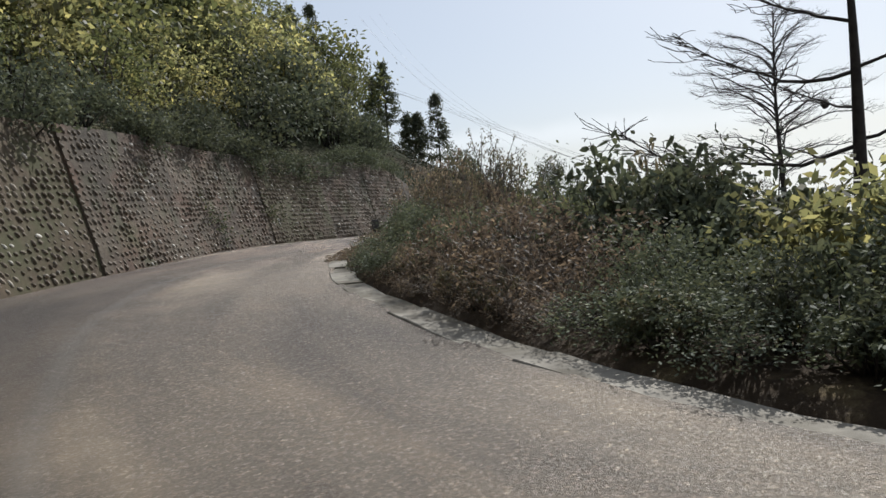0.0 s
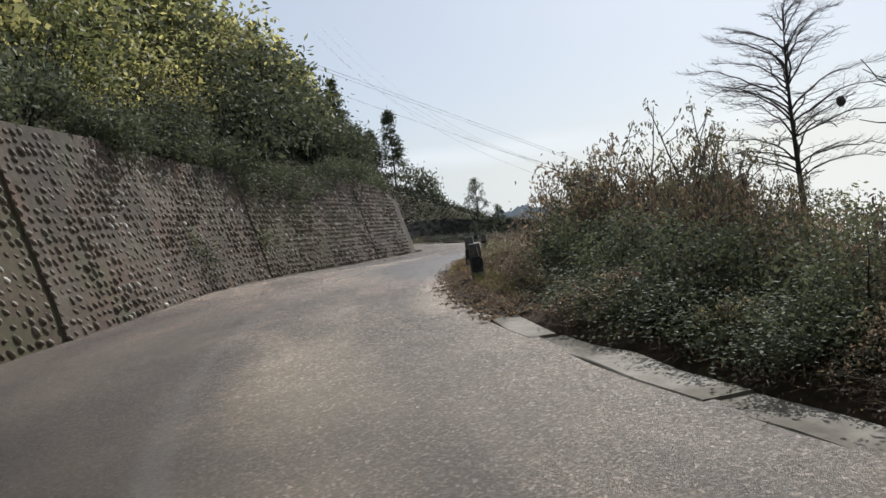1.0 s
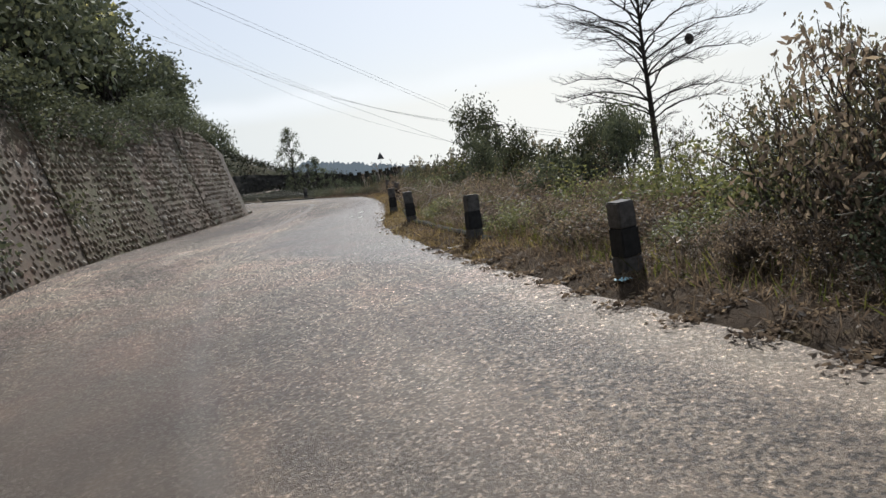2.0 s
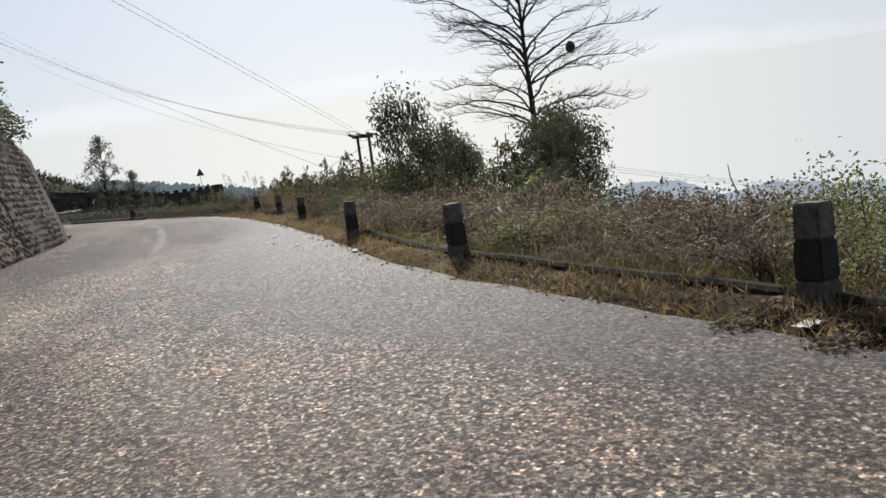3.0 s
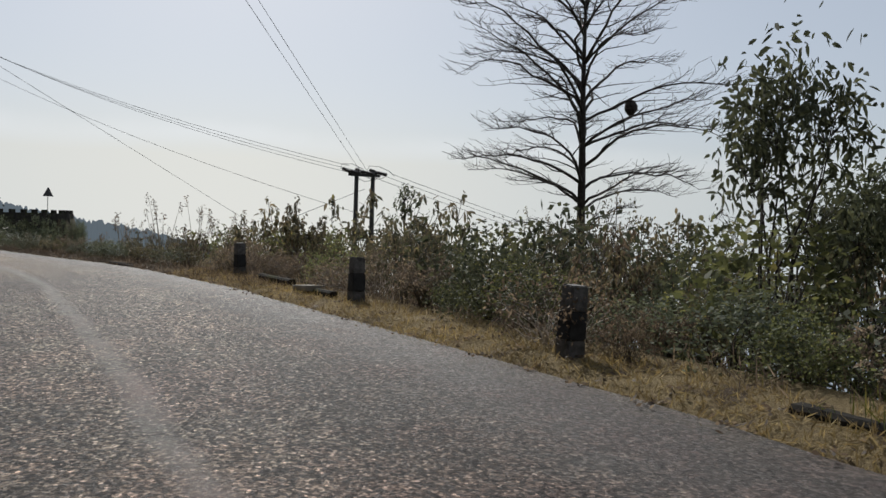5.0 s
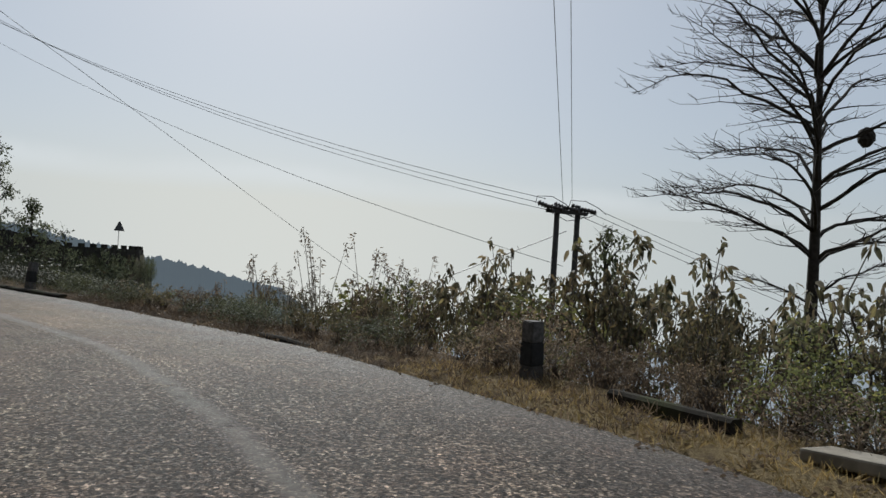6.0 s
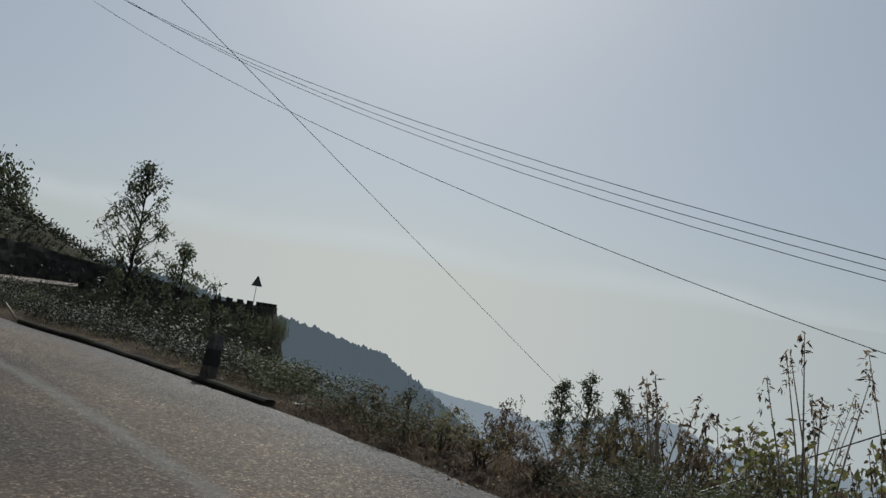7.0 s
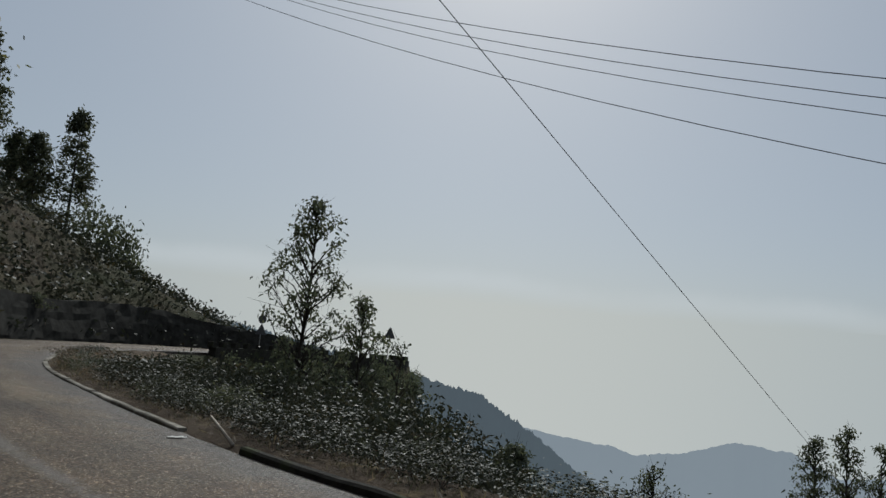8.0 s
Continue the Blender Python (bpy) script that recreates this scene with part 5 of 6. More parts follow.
def sapling(x, y, top, r, seed, base=0.45, clumps=46, per=55, label="slender open-crowned tree growing in the gully"):
    """A thin-stemmed tree: limbs out to loose clumps of leaves within an uneven crown."""
    rng = np.random.default_rng(seed)
    z0 = ground_z(x, y)
    H = top - z0
    t = new("slender_tree")
    t.matrix_world = pose(x, y, z0)
    T, pts = Tubes(), []
    zs = np.linspace(-0.2, H * 0.97, 9)
    stem = [Vector((0.05 * math.sin(z * 1.1 + seed), 0.05 * math.cos(z * 0.9), z)) for z in zs]
    T.add(stem, [max((0.010 * H + 0.02) * (1 - 0.93 * max(z, 0) / H), 0.008) for z in zs], 7)
    for i in range(clumps):
        u = (i + rng.uniform(0, 1)) / clumps
        wide = r * max(math.sin(math.pi * min(0.12 + 0.88 * u ** 0.8, 1.0)), 0.0) ** 0.7
        a, q = rng.uniform(0, 6.28), math.sqrt(rng.uniform(0.05, 1.0)) * rng.uniform(0.75, 1.12)
        c = Vector((math.cos(a) * wide * q, math.sin(a) * wide * q, H * (base + (1 - base) * u)))
        zb = max(c.z - 0.3 - 0.75 * wide * q, H * base * 0.55)
        b = Vector((0.05 * math.sin(zb * 1.1 + seed), 0.05 * math.cos(zb * 0.9), zb))
        m = b.lerp(c, 0.5) + Vector(rng.normal(0, 0.1, 3)) + Vector((0, 0, 0.1))
        T.add([b, m, c], [0.036, 0.022, 0.009], 4)
        for _ in range(3):
            T.add([m.lerp(c, 0.4), c + Vector(rng.normal(0, 0.28, 3))], [0.009, 0.004], 3)
        k = int(per * rng.uniform(0.4, 1.5))
        pts.append(np.array(c) + rng.normal(0, 1, (k, 3)) * np.array([0.17, 0.17, 0.12]))
    part("trunk", T.mesh("trunk", BARK_DARK), None, t)
    part("foliage", leaves("foliage", np.concatenate(pts), 0.15, 0.07, LEAF_DARK, rng, 0.5, 1.0, True), None, t)
    return tagged(t, label, "tree")


sapling(2.85, 88.8, 6.5, 1.8, 31, 0.4, 76, 36)
sapling(5.1, 89.6, 3.4, 1.8, 32, 0.35, 56, 40)
sapling(6.9, 90.2, 2.0, 1.5, 36, 0.5, 20, 26)
sapling(16.3, 87.2, -1.7, 1.3, 38, 0.78, 30, 16, "twiggy small tree rising from the slope")
sapling(11.8, 90.0, -1.6, 1.35, 39, 0.62, 80, 75, "round dark tree down the slope")
for x, y, t, r, sd in ((28.2, 91.0, -0.5, 1.05, 41), (30.2, 91.0, 0.15, 0.85, 42), (32.5, 91.0, -0.65, 1.2, 43)):
    sapling(x, y, t, r, sd, 0.85, 34, 48, "narrow dark-leaved tree down the slope")
sapling(16.0, 59.2, 2.7, 1.5, 37, 0.4, 26, 30, "small tree with drooping leaves behind the power pole")
sapling(-7.9, 116.5, 3.0, 1.2, 35, 0.4, 20, 30)


# scrub on the far hillside
def scatter(name, n, xr, yr, keep, size, mat, label, seed, lift=0.6, per=14, spread=0.5):
    rng = np.random.default_rng(seed)
    x, y = rng.uniform(*xr, n), rng.uniform(*yr, n)
    ok = keep(x, y)
    x, y = x[ok], y[ok]
    z = height(x, y)
    c = np.repeat(np.stack([x, y, z + lift * 0.4], 1), per, 0)
    c = c + rng.normal(0, 1, c.shape) * np.array([spread, spread, lift * 0.45])
    ob = part(name, leaves(name, c, size, size * 0.5, mat, rng, -0.1), None)
    return tagged(ob, label, "scrub", kind="stuff")


def on_hill(x, y):
    k, s = road_side(x, y)
    return (s - WIDTH[k]) > 1.3


# the backlit slope's shade sits in the leaf colour of both
scatter("hillside_scrub", 3600, (-75, 26), (54, 190), on_hill, 0.34, LEAF_SHADED, "low scrub covering the far hillside, shade in its leaf colour", 41, 0.7, 14, 0.7)
scatter("hillside_fern", 7000, (-60, 26), (98, 185), on_hill, 0.42, LEAF_SHADED, "green fern and scrub on the far hillside, shade in its leaf colour", 42, 0.7, 12, 0.6)


def on_slope(x, y):
    k, s = road_side(x, y)
    return (s < -9) & ~((s > -22) & (y > 58))


scatter("valley_scrub", 1900, (4, 90), (-20, 135), on_slope, 0.5, LEAF_DRY, "brown scrub covering the slope below the road", 43, 0.8, 12, 0.6)


# ---- conifers on the hill ----
def cedar(x, y, top, h, r, seed, n=3600):
    rng = np.random.default_rng(seed)
    z0 = top - h
    g = ground_z(x, y)
    z0 = g - 0.2
    h = top - z0
    t = new("conifer")
    t.matrix_world = pose(x, y, z0)
    T = Tubes()
    T.add([(0, 0, 0), (0.1, 0, h * 0.5), (0, 0.05, h)], [0.26, 0.17, 0.03], 7)
    pts = []
    for i in range(90):
        u = rng.uniform(0.3, 1.0) ** 0.9
        a = rng.uniform(0, 6.28)
        ln = r * (1 - u) ** 0.6 * rng.uniform(0.5, 1.2) / 0.8 + 0.35
        d = Vector((math.cos(a), math.sin(a), rng.uniform(-0.25, 0.12)))
        b = Vector((0, 0, h * u))
        T.add([b, b + d * ln * 0.5, b + d * ln + Vector((0, 0, 0.1))], [0.05, 0.035, 0.01], 3)
        m = int(n / 90)
        tt = rng.uniform(0.25, 1.05, m) ** 0.7
        pts.append(np.array([tuple(b + d * ln * q) for q in tt]) + rng.normal(0, 0.3, (m, 3)))
    part("trunk", T.mesh("trunk", BARK_DARK), None, t)
    part("foliage", leaves("foliage", np.concatenate(pts), 0.55, 0.24, LEAF_DARK, rng, 0.4), None, t)
    return tagged(t, "tall dark conifer on the far hillside", "tree", "conifers on the hill")


for x, y, top, r, sd in ((-10.9, 172, 28.0, 3.3, 51), (-15.2, 171.5, 24.2, 3.0, 52), (-21.8, 170, 35.5, 3.6, 53), (-17.8, 174, 24.5, 2.6, 54), (-25, 172, 33, 3.2, 55), (-41.5, 171, 50, 3.6, 57), (-37.5, 171.5, 50, 3.2, 58)):
    cedar(x, y, top, 17, r, sd)
for x, y, t in ((-6.6, 168, 17.8), (-4.6, 168, 15.0), (-3.4, 171.5, 11.5)):
    plant("hilldark", x, y, top=t, wide=0.6, label="round-crowned dark tree beside the conifers")
for x, y, t in ((-34, 168, 45), (-38, 165, 46), (-30, 168, 40), (-44, 160, 50), (-27, 150, 33), (-50, 150, 52), (-36, 140, 42)):
    plant("hillgreen", x, y, scale=max((t - ground_z(x, y)) / 4.0, 1.2), wide=0.9, group="hillside bushes")


# ---- cut face behind the far road ----
ck = [k for k in range(len(EDGE)) if 92 < EDGE[k][1] < 136 and k < len(EDGE) - 22]
vs, fs, rows = [], [], 7
crng = np.random.default_rng(44)
for i, k in enumerate(ck):
    hc = 2.6 * min(1.0, i / 12, (len(ck) - 1 - i) / 30) * (0.95 + 0.05 * math.sin(i * 0.37)) + 0.15
    for r in range(rows + 1):
        h = -0.3 + (hc + 0.3) * r / rows
        q = LEFT[k] + LEFTN[k] * (0.75 + 0.42 * max(h, 0) + crng.normal(0, 0.04))
        vs.append((q[0], q[1], ZLEFT[k] + h + crng.normal(0, 0.05)))
    q = LEFT[k] + LEFTN[k] * (3.6 + 0.4 * hc)
    vs.append((q[0], q[1], ZLEFT[k] + hc - 0.1))
    vs.append((q[0], q[1], ZLEFT[k] - 0.5))
m = rows + 3
for i in range(len(ck) - 1):
    for r in range(m - 1):
        fs.append((i * m + r, (i + 1) * m + r, (i + 1) * m + r + 1, i * m + r + 1))
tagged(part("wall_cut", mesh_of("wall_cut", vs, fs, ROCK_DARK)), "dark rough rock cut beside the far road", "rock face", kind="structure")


# ---- parapet and bank under the far road ----
pk = [k for k in range(len(EDGE)) if EDGE[k][1] > 117 and EDGE[k][1] < 145 and EDGE[k][0] > 2 and k < len(EDGE) - 20]
bank = new("wall_far")
tagged(bank, "dark stone retaining wall under the far road", "wall", kind="structure")
vs, fs = [], []
for k in pk:
    for d, z in ((0.25, -0.2), (0.25, 0.42), (0.75, 0.42), (0.95, -3.0), (1.35, -8.5)):
        q = EDGE[k] - LEFTN[k] * (d + 0.08 * math.sin(k * 1.7 + z))
        vs.append((q[0], q[1], ZEDGE[k] + z))
for i in range(len(pk) - 1):
    for c in range(4):
        fs.append((5 * i + c, 5 * i + c + 1, 5 * i + c + 6, 5 * i + c + 5))
fs.append((4, 3, 2, 1, 0))
e = 5 * (len(pk) - 1)
fs.append((e, e + 1, e + 2, e + 3, e + 4))
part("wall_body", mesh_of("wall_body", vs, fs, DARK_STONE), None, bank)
bm = bmesh.new()
box(bm, -0.26, -0.2, -0.05, 0.26, 0.2, 0.36, bevel=0.02)
block = bpy.data.meshes.new("parapet_block")
bm.to_mesh(block)
bm.free()
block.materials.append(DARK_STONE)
for i, k in enumerate(pk[::1]):
    if i % 2 == 0:
        q = EDGE[k] - LEFTN[k] * 0.5
        o = part("parapet_block", block, None, bank)
        o.matrix_world = pose(q[0], q[1], ZEDGE[k] + 0.42, 0, 0, math.degrees(math.atan2(TAN[k][1], TAN[k][0])))


# bushes growing up the far wall
for k in [k for k in pk if EDGE[k][1] < 133][::3]:
    q = EDGE[k] - LEFTN[k] * (2.4 + grng.normal(0, 0.3))
    z = ground_z(q[0], q[1])
    if (q[0] + 2.9) / (q[1] - 61.7) > 0.335:
        continue
    plant("dark", q[0], q[1], top=ZEDGE[k] + grng.uniform(-0.9, 0.5), wide=0.9, label="dark bush growing up the far retaining wall", group="bushes below the far road")
# narrow bushes added to keep the far wall's sunlit end dark
for k in [k for k in pk if 127 < EDGE[k][1] < 142][::2]:
    q = EDGE[k] - LEFTN[k] * (1.75 + grng.normal(0, 0.1))
    plant("dark", q[0], q[1], top=ZEDGE[k] + grng.uniform(-0.7, 0.1), wide=0.42, label="narrow dark bush added over the far retaining wall's sunlit end", group="bushes below the far road")
for x, y, t in ((-1.6, 86.5, 1.0), (-0.4, 84.5, 0.9), (-1.9, 90.0, 0.9), (0.6, 88.2, 1.1), (1.6, 85.0, 0.8), (3.2, 86.8, 0.9), (4.4, 89.5, 1.1), (5.8, 87.6, 0.7), (6.6, 91.0, 1.1), (2.0, 91.5, 1.1), (0.2, 92.5, 1.1), (4.8, 93.5, 1.3), (2.1, 80.8, 0.95), (3.4, 80.6, 0.85), (4.7, 80.9, 0.55), (5.8, 82.0, 0.1), (6.8, 83.6, -0.7), (0.9, 81.6, 0.95), (2.8, 78.6, -0.2), (4.6, 83.6, 0.2),
        (7.6, 88.6, 0.0), (8.3, 91.2, 0.2), (9.2, 90.8, -1.0), (9.9, 90.0, -1.7), (0.1, 82.6, 0.9), (-0.7, 84.0, 0.9), (6.2, 80.6, -1.2)):
    plant("gully", x, y, top=min(t, 1.45 - 0.0225 * math.hypot(x + 2.9, y - 61.7)), wide=1.0, group="shrubs in the gully")


# ---- road signs ----
SIGN_BACK = material("sign_back_metal", plain((0.05, 0.05, 0.052), 0.2, 20), 0.6, 0.3)
POLE_GREY = material("grey_metal_pole", plain((0.22, 0.22, 0.22), 0.2, 20), 0.5, 0.5)


def road_sign(x, y, z, top, size, turn, disc=False, label=""):
    t = new("road_sign")
    t.matrix_world = pose(x, y, z, 0, 0, turn)
    T = Tubes()
    T.add([(0, 0, -0.1), (0, 0, top - z - size * 0.4)], [0.035, 0.035], 8)
    part("pole", T.mesh("pole", POLE_GREY), None, t)

    def plate(pts, zc, nm):
        b = bmesh.new()
        f = b.faces.new([b.verts.new((px, -0.05, zc + pz)) for px, pz in pts])
        ext = bmesh.ops.extrude_face_region(b, geom=[f])
        bmesh.ops.translate(b, verts=[v for v in ext["geom"] if isinstance(v, bmesh.types.BMVert)], vec=(0, -0.02, 0))
        bmesh.ops.recalc_face_normals(b, faces=b.faces)
        part(nm, b, SIGN_BACK, t, "grey metal back of the sign plate")

    h = top - z
    tri = [(size * 0.5, 0), (0.06, size * 0.84), (-0.06, size * 0.84), (-size * 0.5, 0)]
    if disc:
        plate([(size * 0.36 * math.cos(a), size * 0.36 * math.sin(a)) for a in np.linspace(0, 6.283, 21)[:-1]], h - size * 0.36, "round_plate")
        plate(tri, h - size * 1.65, "triangular_plate")
    else:
        plate(tri, h - size * 0.86, "triangular_plate")
    return tagged(t, label, "road sign")


ks = int(np.argmin((EDGE[:, 0] - 18.6) ** 2 + (EDGE[:, 1] - 130) ** 2))
road_sign(19.2, 129.6, ZEDGE[ks] + 0.4, 3.75, 1.15, 10, False, "triangular warning sign seen from behind on a grey pole")
road_sign(8.2, 130.8, ground_z(8.2, 130.8), 3.64, 1.0, 10, True, "round and triangular signs together on a grey pole")


# ---- power line ----
CONC_POLE = material("concrete_pole", plain((0.045, 0.043, 0.04), 0.35, 10), 0.85)
INSULATOR = material("brown_insulator", plain((0.035, 0.026, 0.022), 0.3, 20), 0.3, 0.5)
WIRE = material("dark_wire", plain((0.03, 0.03, 0.032), 0.2, 5), 0.5, 0.4)
P0 = Vector((13.45, 58.3, 3.05))
LINE = Vector((-0.5, 0.836, 0.262)).normalized()
OVER = Vector((-0.695, -0.676, 0.245)).normalized()
SIDE = Vector((0.86, -0.2, 0)).normalized()
frame_ = new("power_pole")
pz = min(ground_z(P0.x, P0.y), ground_z(P0.x + SIDE.x * 0.6, P0.y + SIDE.y * 0.6))
frame_.matrix_world = Matrix.Translation((P0.x, P0.y, pz))
hp = P0.z - pz
for off in (-0.32, 0.32):
    T = Tubes()
    o = SIDE * off
    T.add([(o.x, o.y, -0.5), (o.x, o.y, hp + (0.12 if off > 0 else 0.0))], [0.11, 0.075], 10)
    part("pole", T.mesh("pole", CONC_POLE), None, frame_)
for dz, half, oy in ((-0.08, 0.56, 0.1), (-0.1, 0.56, -0.1)):
    b = bmesh.new()
    box(b, -half, -0.035, -0.05, half, 0.035, 0.05, Matrix.Translation((0.1 * SIDE.y, oy, hp + dz)) @ pose(0, 0, 0, 0, 0, math.degrees(math.atan2(SIDE.y, SIDE.x))), 0.008)
    arm = part("crossarm", b, CONC_POLE, frame_)


def insulator(p, d, name="insulator"):
    T = Tubes()
    d = Vector(d).normalized()
    pts, rad = [], []
    for i in range(9):
        pts.append(Vector(p) + d * (0.045 * i))
        rad.append(0.085 if i % 2 else 0.04)
    T.add(pts, rad, 8)
    part(name, T.mesh(name, INSULATOR), None, arm, "brown ribbed ceramic insulator")


ends = []
for off in (-0.55, -0.05, 0.5):
    a = Vector((SIDE.x * off, SIDE.y * off, hp + 0.0))
    insulator(a, LINE * 0.9 + Vector((0, 0, 0.1)))
    insulator(a + Vector((0, 0, 0.03)), -LINE * 0.6 + Vector((0.7, -0.2, -0.1)))
    ends.append(Vector(frame_.matrix_world.translation) + a + LINE * 0.4)
T = Tubes()
for off, lift in ((-0.55, 0.3), (-0.05, -0.32), (0.5, 0.26), (0.2, -0.22)):
    a = Vector((SIDE.x * off, SIDE.y * off, hp))
    T.add([a + LINE * 0.42, a + LINE * 0.34 + Vector((-0.05, 0, lift * 0.7)), a + Vector((0.06, 0, lift)), a - LINE * 0.2 + Vector((0.3, 0, lift * 0.6)), a - LINE * 0.26 + Vector((0.42, -0.1, 0.0))], [0.011] * 5, 5)
part("jumper_loop", T.mesh("jumper_loop", WIRE), None, frame_)
tagged(frame_, "twin-pole concrete power pole with crossarms and insulators", "power pole")


def wire(a, b, sag, r=0.009, reach=1.0):
    T = Tubes()
    a, b = Vector(a), Vector(b)
    n = 30
    ss = [reach * i / n for i in range(n + 1)]
    T.add([a + (b - a) * s - Vector((0, 0, sag * 4 * s * (1 - s))) for s in ss], [r] * (n + 1), 5)
    o = part("power_line", T.mesh("power_line", WIRE))
    return tagged(o, "thin dark overhead cable spanning the valley side", "cable", "overhead cables")


for a, bx, bz, sg in (((13.0, 58.7, 3.3), -7.4, 19.6, 1.77), ((13.45, 58.6, 3.1), -6.2, 19.5, 1.87), ((13.9, 58.5, 2.9), -5.0, 19.4, 1.96), ((13.6, 58.5, 1.5), -7.3, 19.35, 1.77)):
    wire(a, (bx, 100, bz), sg, 0.0085, 1.5)
for off in (-0.14, 0.14):
    wire(P0 + SIDE * off, P0 + SIDE * off * 1.5 + OVER * 62, 0.1, 0.0065)
wire((30.2, 92.1, -1.9), Vector((30.2, 92.1, -1.9)) + Vector((-0.833, -0.43, 0.348)).normalized() * 85, 0.1, 0.012)
for off in (-0.6, 0.1, 0.7):
    wire(P0 + SIDE * off + Vector((0.3, -0.2, 0.0)), P0 + SIDE * off + Vector((40, -8, -9)), 0.6, 0.008)
wire(P0 + Vector((0, 0, -0.6)), (6.6, 60.8, ground_z(6.6, 60.8)), 0.0, 0.012)


# ---- verge grass, reeds, litter ----
def grass(name, n, y0, y1, d0, d1, length, mat, label, seed, droop=-1.0, power=1.0):
    rng = np.random.default_rng(seed)
    k = rng.integers(edge_at(y0), edge_at(y1), n)
    fr = rng.uniform(0, 1, n)[:, None]
    d = (d0 + (d1 - d0) * rng.uniform(0, 1, n) ** power)[:, None]
    p = EDGE[k] * (1 - fr) + EDGE[k + 1] * fr - LEFTN[k] * d
    clump = bumpy(p[:, 0] * 3, p[:, 1] * 3, 1.0) > -0.55
    p = p[clump]
    z = height(p[:, 0], p[:, 1])
    c = np.stack([p[:, 0], p[:, 1], z - 0.01], 1)
    ob = part(name, leaves(name, c, length, 0.010, mat, rng, droop), None)
    return tagged(ob, label, "grass", kind="stuff")


grass("verge_grass", 30000, 17, 51, 0.02, 1.2, 0.10, GRASS_DRY, "short dry straw-coloured grass on the verge", 61, -0.35, 1.3)
grass("low_grass", 14000, 9, 24, 0.15, 1.8, 0.13, LEAF_DRY, "short withered brown grass round the first posts", 68, -0.5)
grass("tall_grass", 8000, 11, 63, 0.8, 3.0, 0.24, LEAF_DRY, "dry tufts of taller grass among the posts", 62, -0.95)
grass("brown_grass", 9000, 46, 63, 0.02, 1.2, 0.13, LEAF_DRY, "short brown grass along the road edge", 67, -0.5)
grass("green_grass", 4500, 10.5, 36, 0.5, 2.4, 0.2, GRASS_GREEN, "green grass tufts at the kerb", 63, -0.9)
grass("bend_grass", 5000, 60, 105, 0.3, 2.2, 0.2, LEAF_WITHER, "dry grass along the bend", 64, -0.8)
grass("edging_grass", 2600, 3, 11, 0.4, 1.4, 0.12, LEAF_DRY, "dry grass and leaf litter behind the concrete edging", 65, -0.4)
lrng = np.random.default_rng(66)
k = np.where(lrng.random(9500) < 0.6, lrng.integers(edge_at(9.5), edge_at(20), 9500), lrng.integers(edge_at(9), edge_at(60), 9500))
d = np.abs(lrng.normal(0.15, 0.6, 9500))[:, None] - 0.12
p = EDGE[k] - LEFTN[k] * d + lrng.normal(0, 0.08, (9500, 2))
zz = np.maximum(height(p[:, 0], p[:, 1]), np.where(d[:, 0] < 0.05, ZEDGE[k] + 0.012, -50.0)) + 0.02
tagged(part("leaf_litter", leaves("leaf_litter", np.stack([p[:, 0], p[:, 1], zz], 1), 0.052, 0.026, LEAF_DRY, lrng, -0.1, 0.5), None), "fallen brown leaves along the road edge", "leaf litter", kind="stuff")


def reed(x, y, top, seed):
    rng = np.random.default_rng(seed)
    z = ground_z(x, y)
    t = new("reed")
    t.matrix_world = pose(x, y, z)
    T, tips = Tubes(), []
    for i in range(7):
        a, ln = rng.uniform(0, 6.28), (top - z) * rng.uniform(0.7, 1.0)
        b = Vector((rng.normal(0, 0.1), rng.normal(0, 0.1), 0))
        e = b + Vector((math.cos(a) * 0.22 * ln, math.sin(a) * 0.22 * ln, ln))
        T.add([b, b.lerp(e, 0.5) + Vector((0, 0, 0.1)), e], [0.012, 0.009, 0.004], 4)
        tips += [e - Vector((0, 0, q)) for q in (0.0, 0.06, 0.12, 0.2, 0.3)]
    part("stalk", T.mesh("stalk", DEAD_TWIG), None, t)
    tp = np.array([tuple(q) for q in tips])
    part("plume", leaves("plume", np.repeat(tp, 4, 0) + rng.normal(0, 0.03, (len(tp) * 4, 3)), 0.09, 0.028, LEAF_DRY, rng, 0.6), None, t)["kind"] = "stuff"
    return tagged(t, "tall dry reed with drooping seed heads", "reed", "reeds on the verge")


for x, y, top, sd in ((5.6, 57.3, 1.95, 71), (6.6, 57.0, 1.9, 72), (7.3, 56.4, 1.6, 73), (4.9, 58.6, 1.3, 74), (8.4, 59.5, 1.4, 75), (9.8, 61, 1.2, 76), (6.4, 60.2, 1.1, 77)):
    reed(x, y, top, sd)

PAPER = material("white_litter", plain((0.5, 0.49, 0.46), 0.25, 30), 0.8)
PLASTIC = material("pale_blue_plastic", plain((0.35, 0.55, 0.6), 0.2, 30), 0.5)


def scrap(x, y, z, lx, ly, turn, mat, label, seed, name="scrap"):
    rng = np.random.default_rng(seed)
    b = bmesh.new()
    bmesh.ops.create_grid(b, x_segments=6, y_segments=4, size=0.5)
    for v in b.verts:
        v.co = Vector((v.co.x * lx, v.co.y * ly, 0.006 + 0.009 * abs(rng.normal(0, 1))))
    ext = bmesh.ops.extrude_face_region(b, geom=b.faces[:])
    bmesh.ops.translate(b, verts=[v for v in ext["geom"] if isinstance(v, bmesh.types.BMVert)], vec=(0, 0, 0.006))
    o = part(name, b, mat)
    o.matrix_world = pose(x, y, z, 0, 0, turn)
    return tagged(o, label, "litter", "litter along the road")


